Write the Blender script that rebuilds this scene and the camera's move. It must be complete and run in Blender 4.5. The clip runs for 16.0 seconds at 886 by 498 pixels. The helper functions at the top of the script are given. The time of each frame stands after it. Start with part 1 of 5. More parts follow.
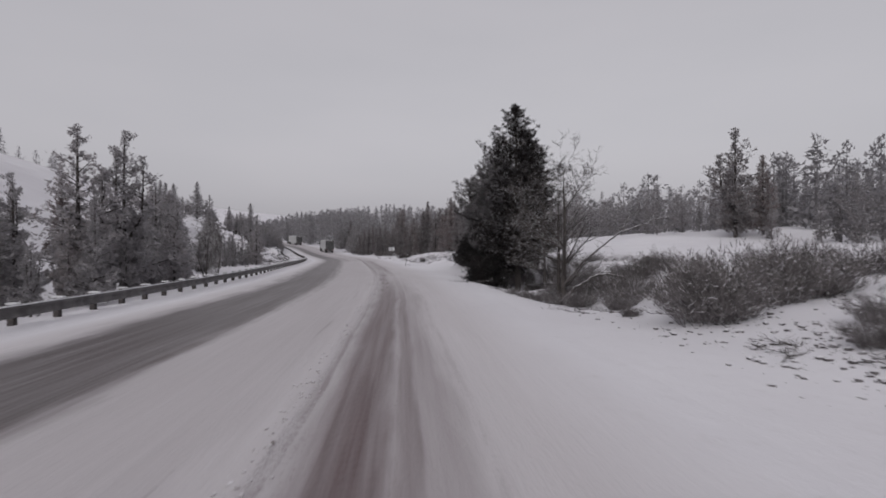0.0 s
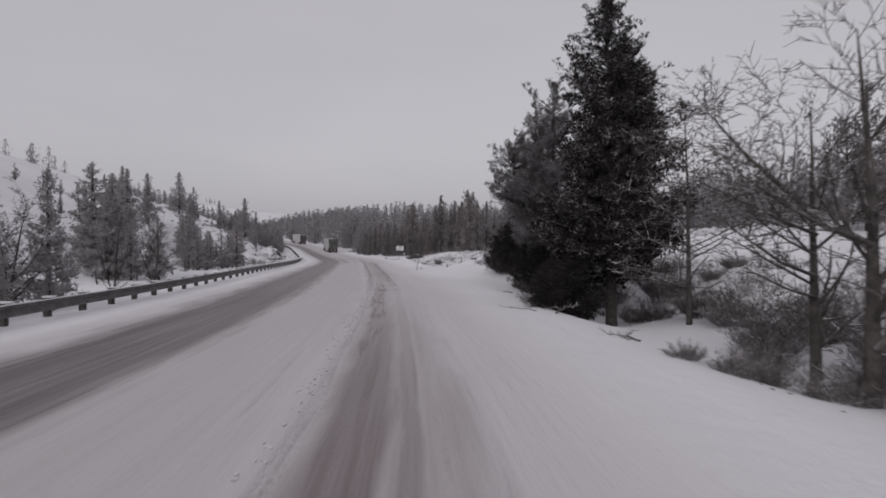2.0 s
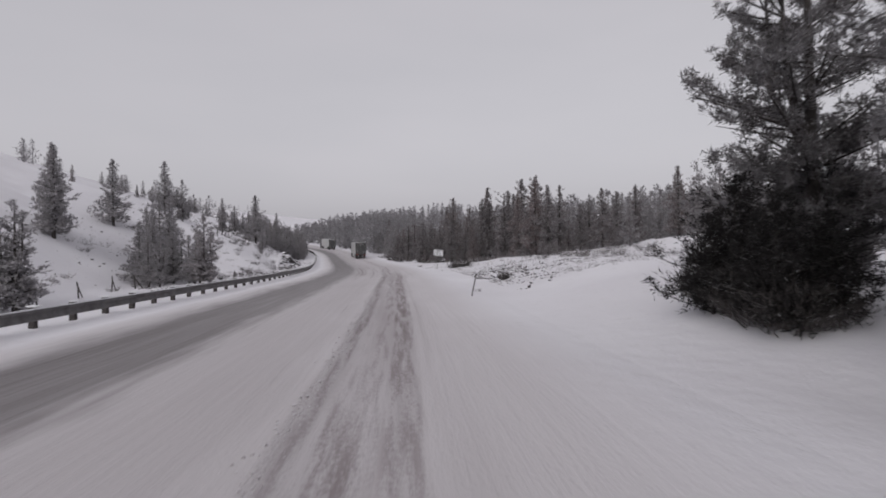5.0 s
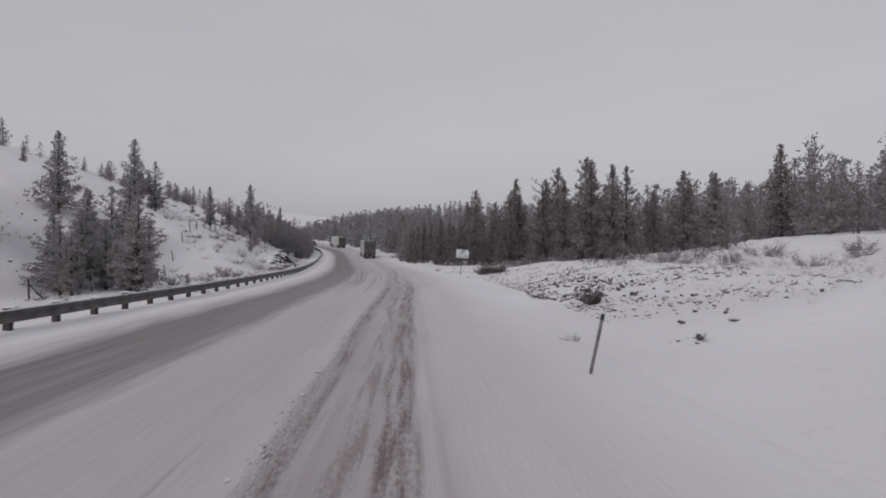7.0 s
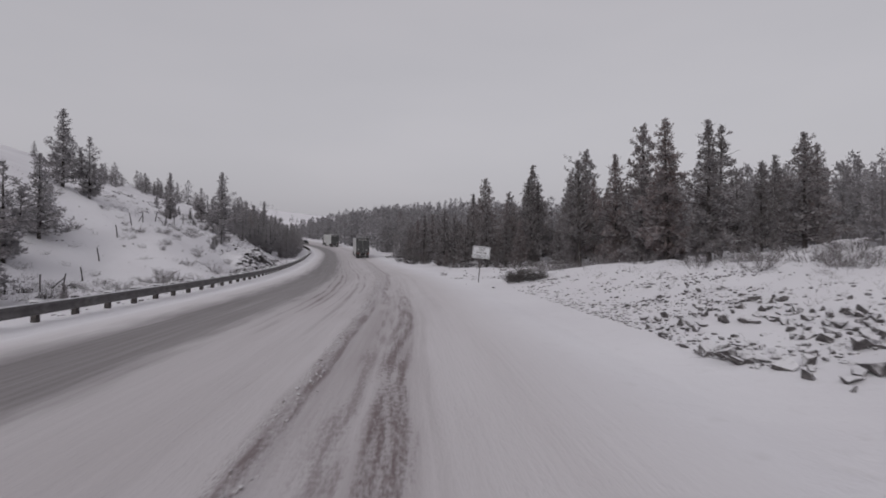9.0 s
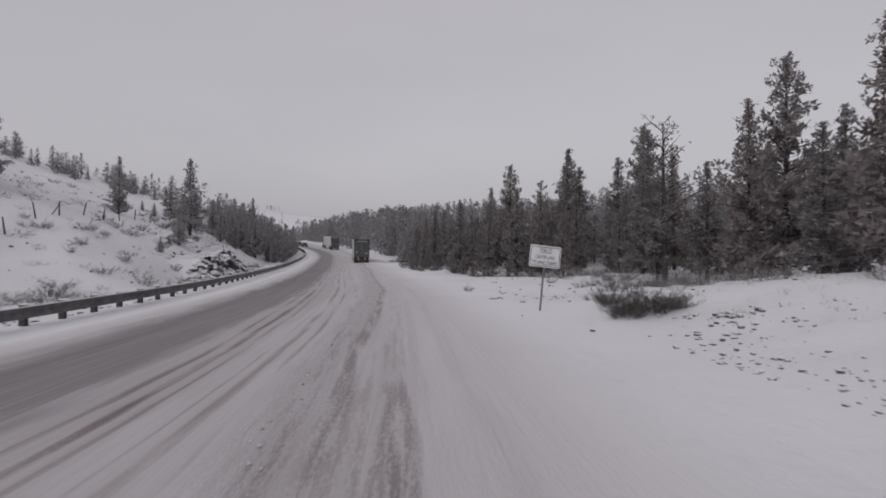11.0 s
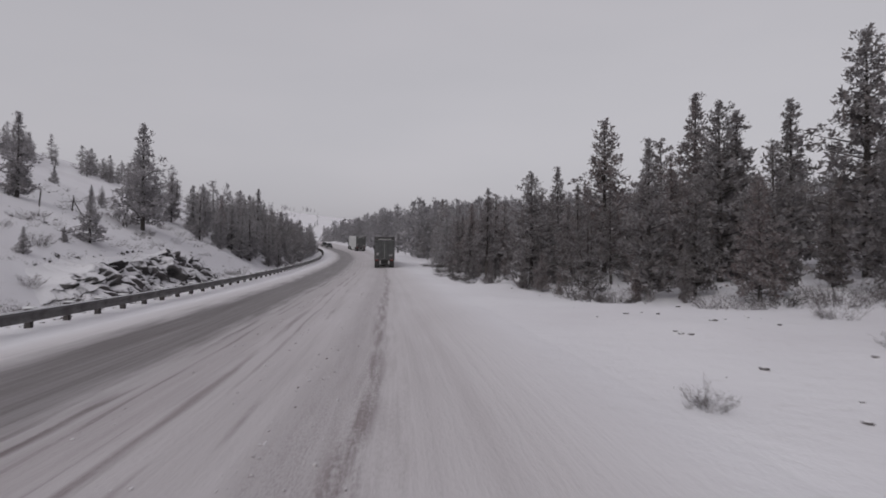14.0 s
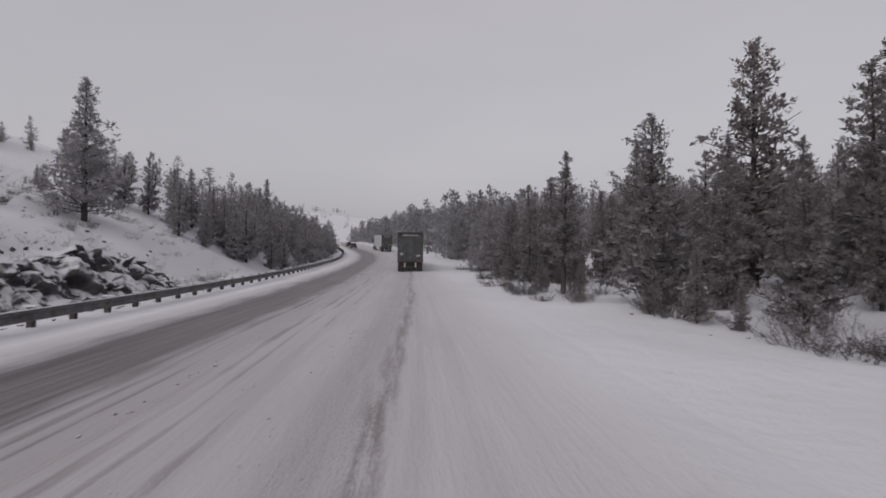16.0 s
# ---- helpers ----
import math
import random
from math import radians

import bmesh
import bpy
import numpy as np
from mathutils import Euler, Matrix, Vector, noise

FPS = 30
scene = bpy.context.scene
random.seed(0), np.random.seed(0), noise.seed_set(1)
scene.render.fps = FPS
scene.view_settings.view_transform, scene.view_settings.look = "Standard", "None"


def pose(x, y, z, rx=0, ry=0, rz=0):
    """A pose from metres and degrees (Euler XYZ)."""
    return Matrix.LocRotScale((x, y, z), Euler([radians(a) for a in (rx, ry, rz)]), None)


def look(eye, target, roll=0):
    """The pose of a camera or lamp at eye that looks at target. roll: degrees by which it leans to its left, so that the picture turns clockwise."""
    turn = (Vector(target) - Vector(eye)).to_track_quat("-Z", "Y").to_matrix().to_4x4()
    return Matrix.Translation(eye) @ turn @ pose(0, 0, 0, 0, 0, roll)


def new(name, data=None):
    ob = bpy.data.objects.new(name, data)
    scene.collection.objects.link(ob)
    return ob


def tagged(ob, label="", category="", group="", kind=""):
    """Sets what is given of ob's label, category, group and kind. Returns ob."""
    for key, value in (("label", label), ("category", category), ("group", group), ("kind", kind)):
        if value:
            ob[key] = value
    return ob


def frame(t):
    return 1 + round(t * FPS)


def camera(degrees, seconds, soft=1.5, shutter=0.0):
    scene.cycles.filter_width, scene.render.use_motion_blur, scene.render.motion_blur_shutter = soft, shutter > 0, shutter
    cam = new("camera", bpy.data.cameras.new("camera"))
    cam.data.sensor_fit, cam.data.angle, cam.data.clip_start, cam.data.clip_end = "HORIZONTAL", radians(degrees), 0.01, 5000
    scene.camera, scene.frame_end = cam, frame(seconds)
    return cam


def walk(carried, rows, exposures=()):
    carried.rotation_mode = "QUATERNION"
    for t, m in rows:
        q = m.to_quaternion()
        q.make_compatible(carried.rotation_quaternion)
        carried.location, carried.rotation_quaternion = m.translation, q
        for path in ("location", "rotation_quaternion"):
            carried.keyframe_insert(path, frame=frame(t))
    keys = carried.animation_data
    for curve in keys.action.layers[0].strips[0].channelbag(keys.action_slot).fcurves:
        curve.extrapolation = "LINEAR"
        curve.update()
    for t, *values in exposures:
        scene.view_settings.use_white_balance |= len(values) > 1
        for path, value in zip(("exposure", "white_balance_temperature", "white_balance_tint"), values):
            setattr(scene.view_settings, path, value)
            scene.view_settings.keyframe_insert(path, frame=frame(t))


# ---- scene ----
cam = camera(82.0, 16.0, soft=1.75, shutter=0.25)
PATH = [
    (0, 0.00, 0.00, 2.219, 89.92, 0.06, -0.00),
    (0.5, -0.28, 4.03, 2.233, 89.94, -0.01, 0.45),
    (1, -0.58, 7.96, 2.232, 89.92, -0.04, 0.75),
    (1.5, -0.86, 11.70, 2.209, 89.87, 0.02, 0.93),
    (2, -1.17, 15.42, 2.165, 89.83, 0.19, 1.20),
    (2.5, -1.45, 19.13, 2.139, 89.84, 0.35, 1.56),
    (3, -1.78, 23.07, 2.135, 89.88, 0.48, 2.23),
    (3.5, -2.17, 27.08, 2.135, 89.96, 0.60, 3.05),
    (4, -2.61, 31.10, 2.135, 90.08, 0.70, 3.89),
    (4.5, -3.11, 35.09, 2.131, 90.20, 0.77, 4.71),
    (5, -3.68, 39.04, 2.135, 90.35, 0.81, 5.48),
    (7.5, -6.69, 56.98, 2.173, 90.39, -0.22, 7.26),
    (8, -7.34, 60.43, 2.128, 90.37, -0.26, 7.22),
    (8.5, -8.00, 63.93, 2.089, 90.34, -0.28, 7.14),
    (9, -8.61, 67.23, 2.053, 90.36, -0.20, 7.02),
    (11.5, -12.16, 85.76, 2.060, 90.82, -0.31, 8.17),
    (12, -12.88, 89.30, 2.076, 90.81, -0.29, 8.63),
    (12.5, -13.65, 92.86, 2.106, 90.82, -0.27, 9.26),
    (13, -14.51, 96.53, 2.146, 90.86, -0.26, 10.02),
    (13.5, -15.41, 100.20, 2.185, 90.89, -0.29, 10.86),
    (14, -16.24, 103.59, 2.197, 90.93, -0.32, 11.71),
    (14.5, -17.19, 106.95, 2.189, 91.01, -0.35, 12.56),
    (15, -18.24, 110.56, 2.173, 91.03, -0.42, 13.46),
    (15.5, -19.29, 113.98, 2.167, 91.05, -0.42, 14.25),
    (16, -20.43, 117.57, 2.164, 91.06, -0.43, 15.03),
]
walk(cam, [(t, pose(*p)) for t, *p in PATH], [(0, -0.03), (2.6, -0.03), (3.6, 0.08), (5.0, 0.10), (7.4, -0.06), (9.0, -0.06), (11.5, -0.04), (16.0, -0.03)])

# ---------------------------------------------------------------- light
world = bpy.data.worlds.new("overcast")
scene.world = world
world.use_nodes = True
wn = world.node_tree.nodes
wl = world.node_tree.links
wn.clear()
sky = wn.new("ShaderNodeTexSky")
sky.sky_type = "NISHITA"
sky.sun_disc = False
sky.sun_elevation = radians(38)
sky.sun_rotation = radians(200)
sky.dust_density = 6.0
sky_bg = wn.new("ShaderNodeBackground")
sky_bg.inputs[1].default_value = 0.05
hs = wn.new("ShaderNodeHueSaturation")
hs.inputs["Saturation"].default_value = 0.12
wl.new(sky.outputs[0], hs.inputs["Color"])
wl.new(hs.outputs[0], sky_bg.inputs[0])
cloud_bg = wn.new("ShaderNodeBackground")
cloud_bg.inputs[1].default_value = 0.68
wtc = wn.new("ShaderNodeTexCoord")
wmap = wn.new("ShaderNodeMapping")
wmap.inputs["Scale"].default_value = (1.2, 1.2, 4.0)
wno = wn.new("ShaderNodeTexNoise")
wno.inputs["Scale"].default_value = 1.6
wno.inputs["Detail"].default_value = 3
wra = wn.new("ShaderNodeValToRGB")
wra.color_ramp.elements[0].position = 0.3
wra.color_ramp.elements[0].color = (0.482, 0.468, 0.512, 1)
wra.color_ramp.elements[1].position = 0.7
wra.color_ramp.elements[1].color = (0.526, 0.505, 0.549, 1)
wl.new(wtc.outputs["Generated"], wmap.inputs[0])
wl.new(wmap.outputs[0], wno.inputs["Vector"])
wl.new(wno.outputs["Fac"], wra.inputs[0])
wl.new(wra.outputs[0], cloud_bg.inputs[0])
wadd = wn.new("ShaderNodeAddShader")
wout = wn.new("ShaderNodeOutputWorld")
wl.new(sky_bg.outputs[0], wadd.inputs[0])
wl.new(cloud_bg.outputs[0], wadd.inputs[1])
wl.new(wadd.outputs[0], wout.inputs[0])
sun_data = bpy.data.lights.new("sun", "SUN")
sun_data.energy = 0.25
sun_data.angle = radians(40)
sun_data.color = (1.0, 0.97, 0.94)
sun = new("sun", sun_data)
sun.matrix_world = look((0, 0, 100), (30, 80, 0))


# ---------------------------------------------------------------- materials
def mat(name, rough=0.7, metal=0.0):
    m = bpy.data.materials.new(name)
    m.use_nodes = True
    b = m.node_tree.nodes["Principled BSDF"]
    b.inputs["Roughness"].default_value = rough
    b.inputs["Metallic"].default_value = metal
    return m, m.node_tree.nodes, m.node_tree.links, b


def noise_tex(n, l, scale, detail=4, vec=None, stretch=None):
    t = n.new("ShaderNodeTexNoise")
    t.inputs["Scale"].default_value = scale
    t.inputs["Detail"].default_value = detail
    if vec is None:
        vec = n.new("ShaderNodeTexCoord").outputs["Object"]
    if stretch:
        mp = n.new("ShaderNodeMapping")
        mp.inputs["Scale"].default_value = stretch
        l.new(vec, mp.inputs[0])
        vec = mp.outputs[0]
    l.new(vec, t.inputs["Vector"])
    return t.outputs["Fac"]


def ramp(n, l, fac, stops):
    r = n.new("ShaderNodeValToRGB")
    e = r.color_ramp.elements
    while len(e) < len(stops):
        e.new(0.5)
    for k, (pos_, c) in enumerate(stops):
        e[k].position = pos_
        e[k].color = (*c, 1) if len(c) == 3 else c
    l.new(fac, r.inputs[0])
    return r.outputs[0]


def mixc(n, l, fac, a, b):
    x = n.new("ShaderNodeMix")
    x.data_type = "RGBA"
    for sock, v in ((x.inputs[0], fac), (x.inputs[6], a), (x.inputs[7], b)):
        if isinstance(v, bpy.types.NodeSocket):
            l.new(v, sock)
        elif isinstance(v, (int, float)):
            sock.default_value = v
        else:
            sock.default_value = (*v, 1)
    return x.outputs[2]


def calc(n, l, op, a, b=0.0, clamp=False):
    x = n.new("ShaderNodeMath")
    x.operation = op
    x.use_clamp = clamp
    for sock, v in ((x.inputs[0], a), (x.inputs[1], b)):
        if isinstance(v, bpy.types.NodeSocket):
            l.new(v, sock)
        else:
            sock.default_value = v
    return x.outputs[0]


def bump(n, l, b, height, strength, dist):
    x = n.new("ShaderNodeBump")
    x.inputs["Strength"].default_value = strength
    x.inputs["Distance"].default_value = dist
    l.new(height, x.inputs["Height"])
    l.new(x.outputs[0], b.inputs["Normal"])


def plain(name, c1, c2, rough=0.7, scale=6.0, metal=0.0, bumpy=0.0, snow=0.0):
    """Two-tone mottled surface; snow: how readily snow lies on faces that look up."""
    m, n, l, b = mat(name, rough, metal)
    col = mixc(n, l, ramp(n, l, noise_tex(n, l, scale), [(0.35, (0, 0, 0)), (0.65, (1, 1, 1))]), c1, c2)
    if snow:
        g = n.new("ShaderNodeNewGeometry")
        s = n.new("ShaderNodeSeparateXYZ")
        l.new(g.outputs["Normal"], s.inputs[0])
        v = calc(n, l, "ADD", s.outputs[2], calc(n, l, "MULTIPLY", noise_tex(n, l, 3.5, 5), 0.9))
        f = ramp(n, l, v, [(max(0.0, 1.30 - snow) * 0.5, (0, 0, 0)), (min(1.0, (1.55 - snow) * 0.5 + 0.05), (1, 1, 1))])
        # ramp input runs 0..1 only
        half = calc(n, l, "MULTIPLY", v, 0.5)
        l.new(half, f.node.inputs[0])
        col = mixc(n, l, f, col, (0.60, 0.59, 0.62))
    l.new(col, b.inputs["Base Color"])
    if bumpy:
        bump(n, l, b, noise_tex(n, l, scale * 4, 6), bumpy, 0.05)
    return m


def snow_colour(n, l):
    big = noise_tex(n, l, 0.12, 4)
    small = noise_tex(n, l, 2.2, 6)
    c = mixc(n, l, ramp(n, l, big, [(0.3, (0, 0, 0)), (0.7, (1, 1, 1))]), (0.58, 0.565, 0.60), (0.66, 0.65, 0.685))
    return mixc(n, l, calc(n, l, "MULTIPLY", ramp(n, l, small, [(0.60, (0, 0, 0)), (0.8, (1, 1, 1))]), 0.3), c, (0.42, 0.40, 0.41))


def snow_relief(n, l):
    return calc(n, l, "ADD", noise_tex(n, l, 1.5, 5), calc(n, l, "MULTIPLY", noise_tex(n, l, 14, 4), 0.25))


def snow_material():
    m, n, l, b = mat("snow", 0.75)
    l.new(snow_colour(n, l), b.inputs["Base Color"])
    bump(n, l, b, snow_relief(n, l), 0.38, 0.12)
    return m


SNOW = snow_material()


def needle_material(name, dark, mid, frost, patch=1.1, edge=0.0):
    """Needles; frost is the share of rime and dusted snow, raised on farther trees to stand in for haze; patch its
    scale, edge how soft its patches end.
    """
    m, n, l, b = mat(name, 0.8)
    g = n.new("ShaderNodeNewGeometry")
    s = n.new("ShaderNodeSeparateXYZ")
    l.new(g.outputs["Normal"], s.inputs[0])
    c = mixc(n, l, g.outputs["Random Per Island"], dark, mid)
    up = calc(n, l, "MULTIPLY", calc(n, l, "ABSOLUTE", s.outputs[2]), 0.42)
    v = calc(n, l, "ADD", up, calc(n, l, "MULTIPLY", noise_tex(n, l, patch, 4), 0.9))
    f = ramp(n, l, calc(n, l, "MULTIPLY", v, 0.74), [(0.78 - frost, (0, 0, 0)), (0.78 - frost + edge if edge else 1.05 - frost * 0.6, (0.75, 0.75, 0.75))])
    tone = n.new("ShaderNodeObjectInfo").outputs["Random"]
    c = mixc(n, l, calc(n, l, "MULTIPLY", tone, 0.3), c, tuple(v * 1.9 for v in dark))
    warm = ramp(n, l, tone, [(0.60, (0, 0, 0)), (0.80, (0.6, 0.6, 0.6)), (0.9, (0.1, 0.1, 0.1))])
    c = mixc(n, l, warm, c, (dark[0] * 1.75, dark[1] * 1.35, dark[2] * 1.25))
    c = mixc(n, l, f, c, (0.46, 0.45, 0.47))
    l.new(c, b.inputs["Base Color"])
    thin = n.new("ShaderNodeBsdfTranslucent")
    l.new(c, thin.inputs[0])
    both = n.new("ShaderNodeMixShader")
    both.inputs[0].default_value = 0.42
    l.new(b.outputs[0], both.inputs[1])
    l.new(thin.outputs[0], both.inputs[2])
    l.new(both.outputs[0], n["Material Output"].inputs[0])
    return m


NEEDLES = needle_material("needles", (0.098, 0.084, 0.082), (0.165, 0.144, 0.141), 0.50)
NEEDLES_PINE = needle_material("needles_pine", (0.042, 0.036, 0.036), (0.086, 0.075, 0.073), 0.50)
# understory needles: the shade under the tall trees is put into this colour
NEEDLES_SHADED = needle_material("needles_shaded", (0.011, 0.0095, 0.0095), (0.020, 0.0175, 0.0175), 0.19)
NEEDLES_SPRUCE = needle_material("needles_spruce", (0.010, 0.0085, 0.0085), (0.022, 0.019, 0.019), 0.245, 2.3, 0.11)
# paler greyer needles for the far woods: distance haze put into the colour
NEEDLES_HAZE_FAR = needle_material("needles_haze_far", (0.135, 0.128, 0.134), (0.200, 0.190, 0.198), 0.54)
# lightened copy of NEEDLES for the middle distance, with haze painted into its colour
NEEDLES_HAZE_MID = needle_material("needles_haze_mid", (0.142, 0.130, 0.132), (0.212, 0.195, 0.196), 0.54)
# rimed hillside needles; most of the added paleness is haze painted in
NEEDLES_FROST_HAZE = needle_material("needles_frost_haze", (0.155, 0.141, 0.143), (0.240, 0.221, 0.223), 0.68)
BARK = plain("bark", (0.032, 0.027, 0.026), (0.075, 0.065, 0.061), 0.9, 5, bumpy=0.6, snow=0.05)
TWIG = plain("twig", (0.045, 0.039, 0.038), (0.10, 0.09, 0.088), 0.9, 4, snow=0.34)
ROCK = plain("rock", (0.030, 0.027, 0.028), (0.095, 0.087, 0.088), 0.9, 1.5, bumpy=0.7, snow=0.50)
STONE = plain("stone", (0.055, 0.048, 0.050), (0.14, 0.128, 0.130), 0.9, 3, bumpy=0.6, snow=0.62)
GALV = plain("weathered_steel", (0.060, 0.055, 0.056), (0.125, 0.118, 0.120), 0.65, 2.5, bumpy=0.2)
POSTWOOD = plain("post_wood", (0.035, 0.03, 0.03), (0.075, 0.066, 0.064), 0.9, 8, bumpy=0.4)
BRUSH = plain("brush", (0.092, 0.082, 0.083), (0.160, 0.146, 0.148), 0.9, 3, snow=0.33)
BRUSH_DARK = plain("brush_dark", (0.035, 0.030, 0.030), (0.080, 0.070, 0.068), 0.9, 3, snow=0.20)


# ---------------------------------------------------------------- plan: the road's line and the lie of the land
KNOTS_S = [-120, 0, 20, 35, 50, 62, 75, 90, 105, 119, 190, 250, 600, 900]
KNOTS_H = [4.0, 4.1, 4.6, 7.5, 10.0, 10.7, 10.5, 11.8, 14.9, 18.2, 19.5, 29.0, 31.0, 31.0]
S0, DS = -120.0, 1.0
LINE_S = np.arange(S0, 700, DS)
LINE_H = np.radians(np.interp(LINE_S, KNOTS_S, KNOTS_H))
LINE_X = -np.cumsum(np.sin(LINE_H)) * DS
LINE_Y = np.cumsum(np.cos(LINE_H)) * DS
LINE_X -= np.interp(0, LINE_S, LINE_X)
LINE_Y -= np.interp(0, LINE_S, LINE_Y)


def road_z(s):
    s = np.asarray(s, float)
    a = np.clip(s - 115, 0, 100)
    return 0.000225 * a * a + 0.045 * np.clip(s - 215, 0, 185)


def crossfall(s, u):
    """How far the road falls away towards the guardrail."""
    v = -np.asarray(u, float)
    return -0.0185 * np.clip(v - 2, 0, 9) * (0.3 + 0.7 * step(55, 85, s)) * (1 - step(12.5, 17, v))


def spot(s, u):
    """World x, y of a place s along the road and u to its right."""
    h = np.interp(s, LINE_S, LINE_H)
    return np.interp(s, LINE_S, LINE_X) + u * np.cos(h), np.interp(s, LINE_S, LINE_Y) + u * np.sin(h)


def along(x, y):
    """s and u of places in the world."""
    x, y = np.atleast_1d(np.asarray(x, float)), np.atleast_1d(np.asarray(y, float))
    best = np.full(x.shape, 1e18)
    k = np.zeros(x.shape, int)
    for i in range(0, len(LINE_S), 4):
        d = (x - LINE_X[i]) ** 2 + (y - LINE_Y[i]) ** 2
        m = d < best
        best[m] = d[m]
        k[m] = i
    h = LINE_H[k]
    dx, dy = x - LINE_X[k], y - LINE_Y[k]
    f = np.clip(-dx * np.sin(h) + dy * np.cos(h), -4, 4)
    s = LINE_S[k] + f
    h = np.interp(s, LINE_S, LINE_H)
    dx, dy = x - np.interp(s, LINE_S, LINE_X), y - np.interp(s, LINE_S, LINE_Y)
    u = dx * np.cos(h) + dy * np.sin(h)
    r = np.hypot(dx, dy)
    return s, np.where(np.abs(u) > 0.6 * r, u, np.where(u < 0, -r, r))


def step(a, b, v):
    t = np.clip((np.asarray(v, float) - a) / (b - a), 0, 1)
    return t * t * (3 - 2 * t)


def vnoise(x, y, seed=0):
    """Smooth value noise, 0 to 1."""
    xi, yi = np.floor(x).astype(np.int64), np.floor(y).astype(np.int64)
    fx, fy = x - xi, y - yi
    fx, fy = fx * fx * (3 - 2 * fx), fy * fy * (3 - 2 * fy)

    def h(a, b):
        n = (a * 374761393 + b * 668265263 + seed * 974711) & 0x7FFFFFFF
        n = ((n ^ (n >> 13)) * 1274126177) & 0x7FFFFFFF
        return ((n ^ (n >> 16)) & 0xFFFF) / 65535.0
    return (h(xi, yi) * (1 - fx) + h(xi + 1, yi) * fx) * (1 - fy) + (h(xi, yi + 1) * (1 - fx) + h(xi + 1, yi + 1) * fx) * fy


def fbm(x, y, seed=0):
    return sum(vnoise(x * 2 ** k, y * 2 ** k, seed + k) / 2 ** k for k in range(4)) / 1.875 - 0.5


LEFT_A = ([0, 11, 14.5, 20, 25.5, 30, 34.5, 45, 60, 110, 300], [0, 0, -0.5, -0.9, -1.0, 1.3, 4.5, 10, 17, 32, 46])
LEFT_B = ([0, 11.5, 13.5, 16.5, 19.5, 22, 27, 35, 60, 110, 300], [0, 0, -0.3, -0.4, 1.7, 3.2, 5.6, 9.3, 18.3, 34, 50])
LEFT_C = ([0, 12, 15, 22, 40, 80, 300], [0, -0.1, 0.3, 2.0, 6.0, 14, 30])
RIGHT_A = ([0, 4, 7, 9.5, 14, 20, 40, 120, 400], [0, 0, 0.04, 0.35, 1.15, 1.7, 2.1, 5.5, 18])
RIGHT_B = ([0, 5, 7, 10, 12.5, 20, 25, 34, 44, 120, 400], [0, 0, 0.28, 0.95, 1.45, 1.65, 2.2, 3.5, 4.4, 9, 22])
RIGHT_C = ([0, 6, 14, 18, 30, 60, 120, 400], [0, 0.02, 0.1, 0.5, 1.5, 4, 9, 22])


def land(x, y):
    """Height of the land at places in the world."""
    s, u = along(x, y)
    v = -u
    la, lb, lc = (np.interp(v, *t) for t in (LEFT_A, LEFT_B, LEFT_C))
    ra, rb, rc = (np.interp(u, *t) for t in (RIGHT_A, RIGHT_B, RIGHT_C))
    b, c = step(112, 130, s), step(215, 270, s)
    z = np.where(u < 0, la * (1 - b) + (lb * (1 - c) + lc * c) * b, 0)
    b, c = step(40, 62, s), step(95, 116, s)
    z = np.where(u < 0, z, ra * (1 - b) + (rb * (1 - c) + rc * c) * b)
    rough = step(4.5, 9, u) + step(11.5, 15, v)
    z = z + road_z(s) + crossfall(s, u) + rough * (1.1 * fbm(x * 0.09, y * 0.09, 3) + 0.35 * fbm(x * 0.45, y * 0.45, 9))
    z = z + step(5, 8, u) * step(62, 70, s) * (1 - step(96, 104, s)) * 0.45 * fbm(x * 0.9, y * 0.9, 21)
    z = z - step(4.6, 8.2, u) * (1 - step(10, 16, u)) * (1.35 * np.exp(-((s - 37) / 7) ** 2) + 0.70 * np.exp(-((s - 23) / 5.5) ** 2))
    z = z + 0.6 * np.exp(-((s - 146) / 12) ** 2) * step(16.0, 19.5, v) * (1 - step(20, 28, v))
    z = z + 10 * np.exp(-(((x - 20) / 190) ** 2 + ((y - 430) / 110) ** 2)) * step(12, 40, u)
    z = z + 0.13 * np.exp(-((v - 11.3) / 0.9) ** 2)
    far = 90 * np.exp(-(((x + 760) / 330) ** 2 + ((y - 1420) / 260) ** 2)) * (1 + 0.5 * fbm(x * 0.006, y * 0.006, 5))
    far = far + 55 * np.exp(-(((x + 330) / 260) ** 2 + ((y - 1650) / 240) ** 2))
    return z + far


def ground_at(x, y):
    return float(land(x, y)[0])


# ---------------------------------------------------------------- mesh helpers
def mesh_of(name, verts, faces, material, smooth=False):
    me = bpy.data.meshes.new(name)
    me.from_pydata([tuple(map(float, v)) for v in verts] if not isinstance(verts, list) else verts, [], faces if isinstance(faces, list) else faces.tolist())
    if material:
        me.materials.append(material)
    if smooth:
        me.shade_smooth()
    return me


def part_mesh(name, me, parent, label=""):
    ob = new(name, me)
    ob.parent = parent
    return tagged(ob, label)


def part(name, bm, material, parent, label="", smooth=False):
    me = bpy.data.meshes.new(name)
    bm.to_mesh(me)
    bm.free()
    me.materials.append(material)
    if smooth:
        me.shade_smooth()
    return part_mesh(name, me, parent, label)


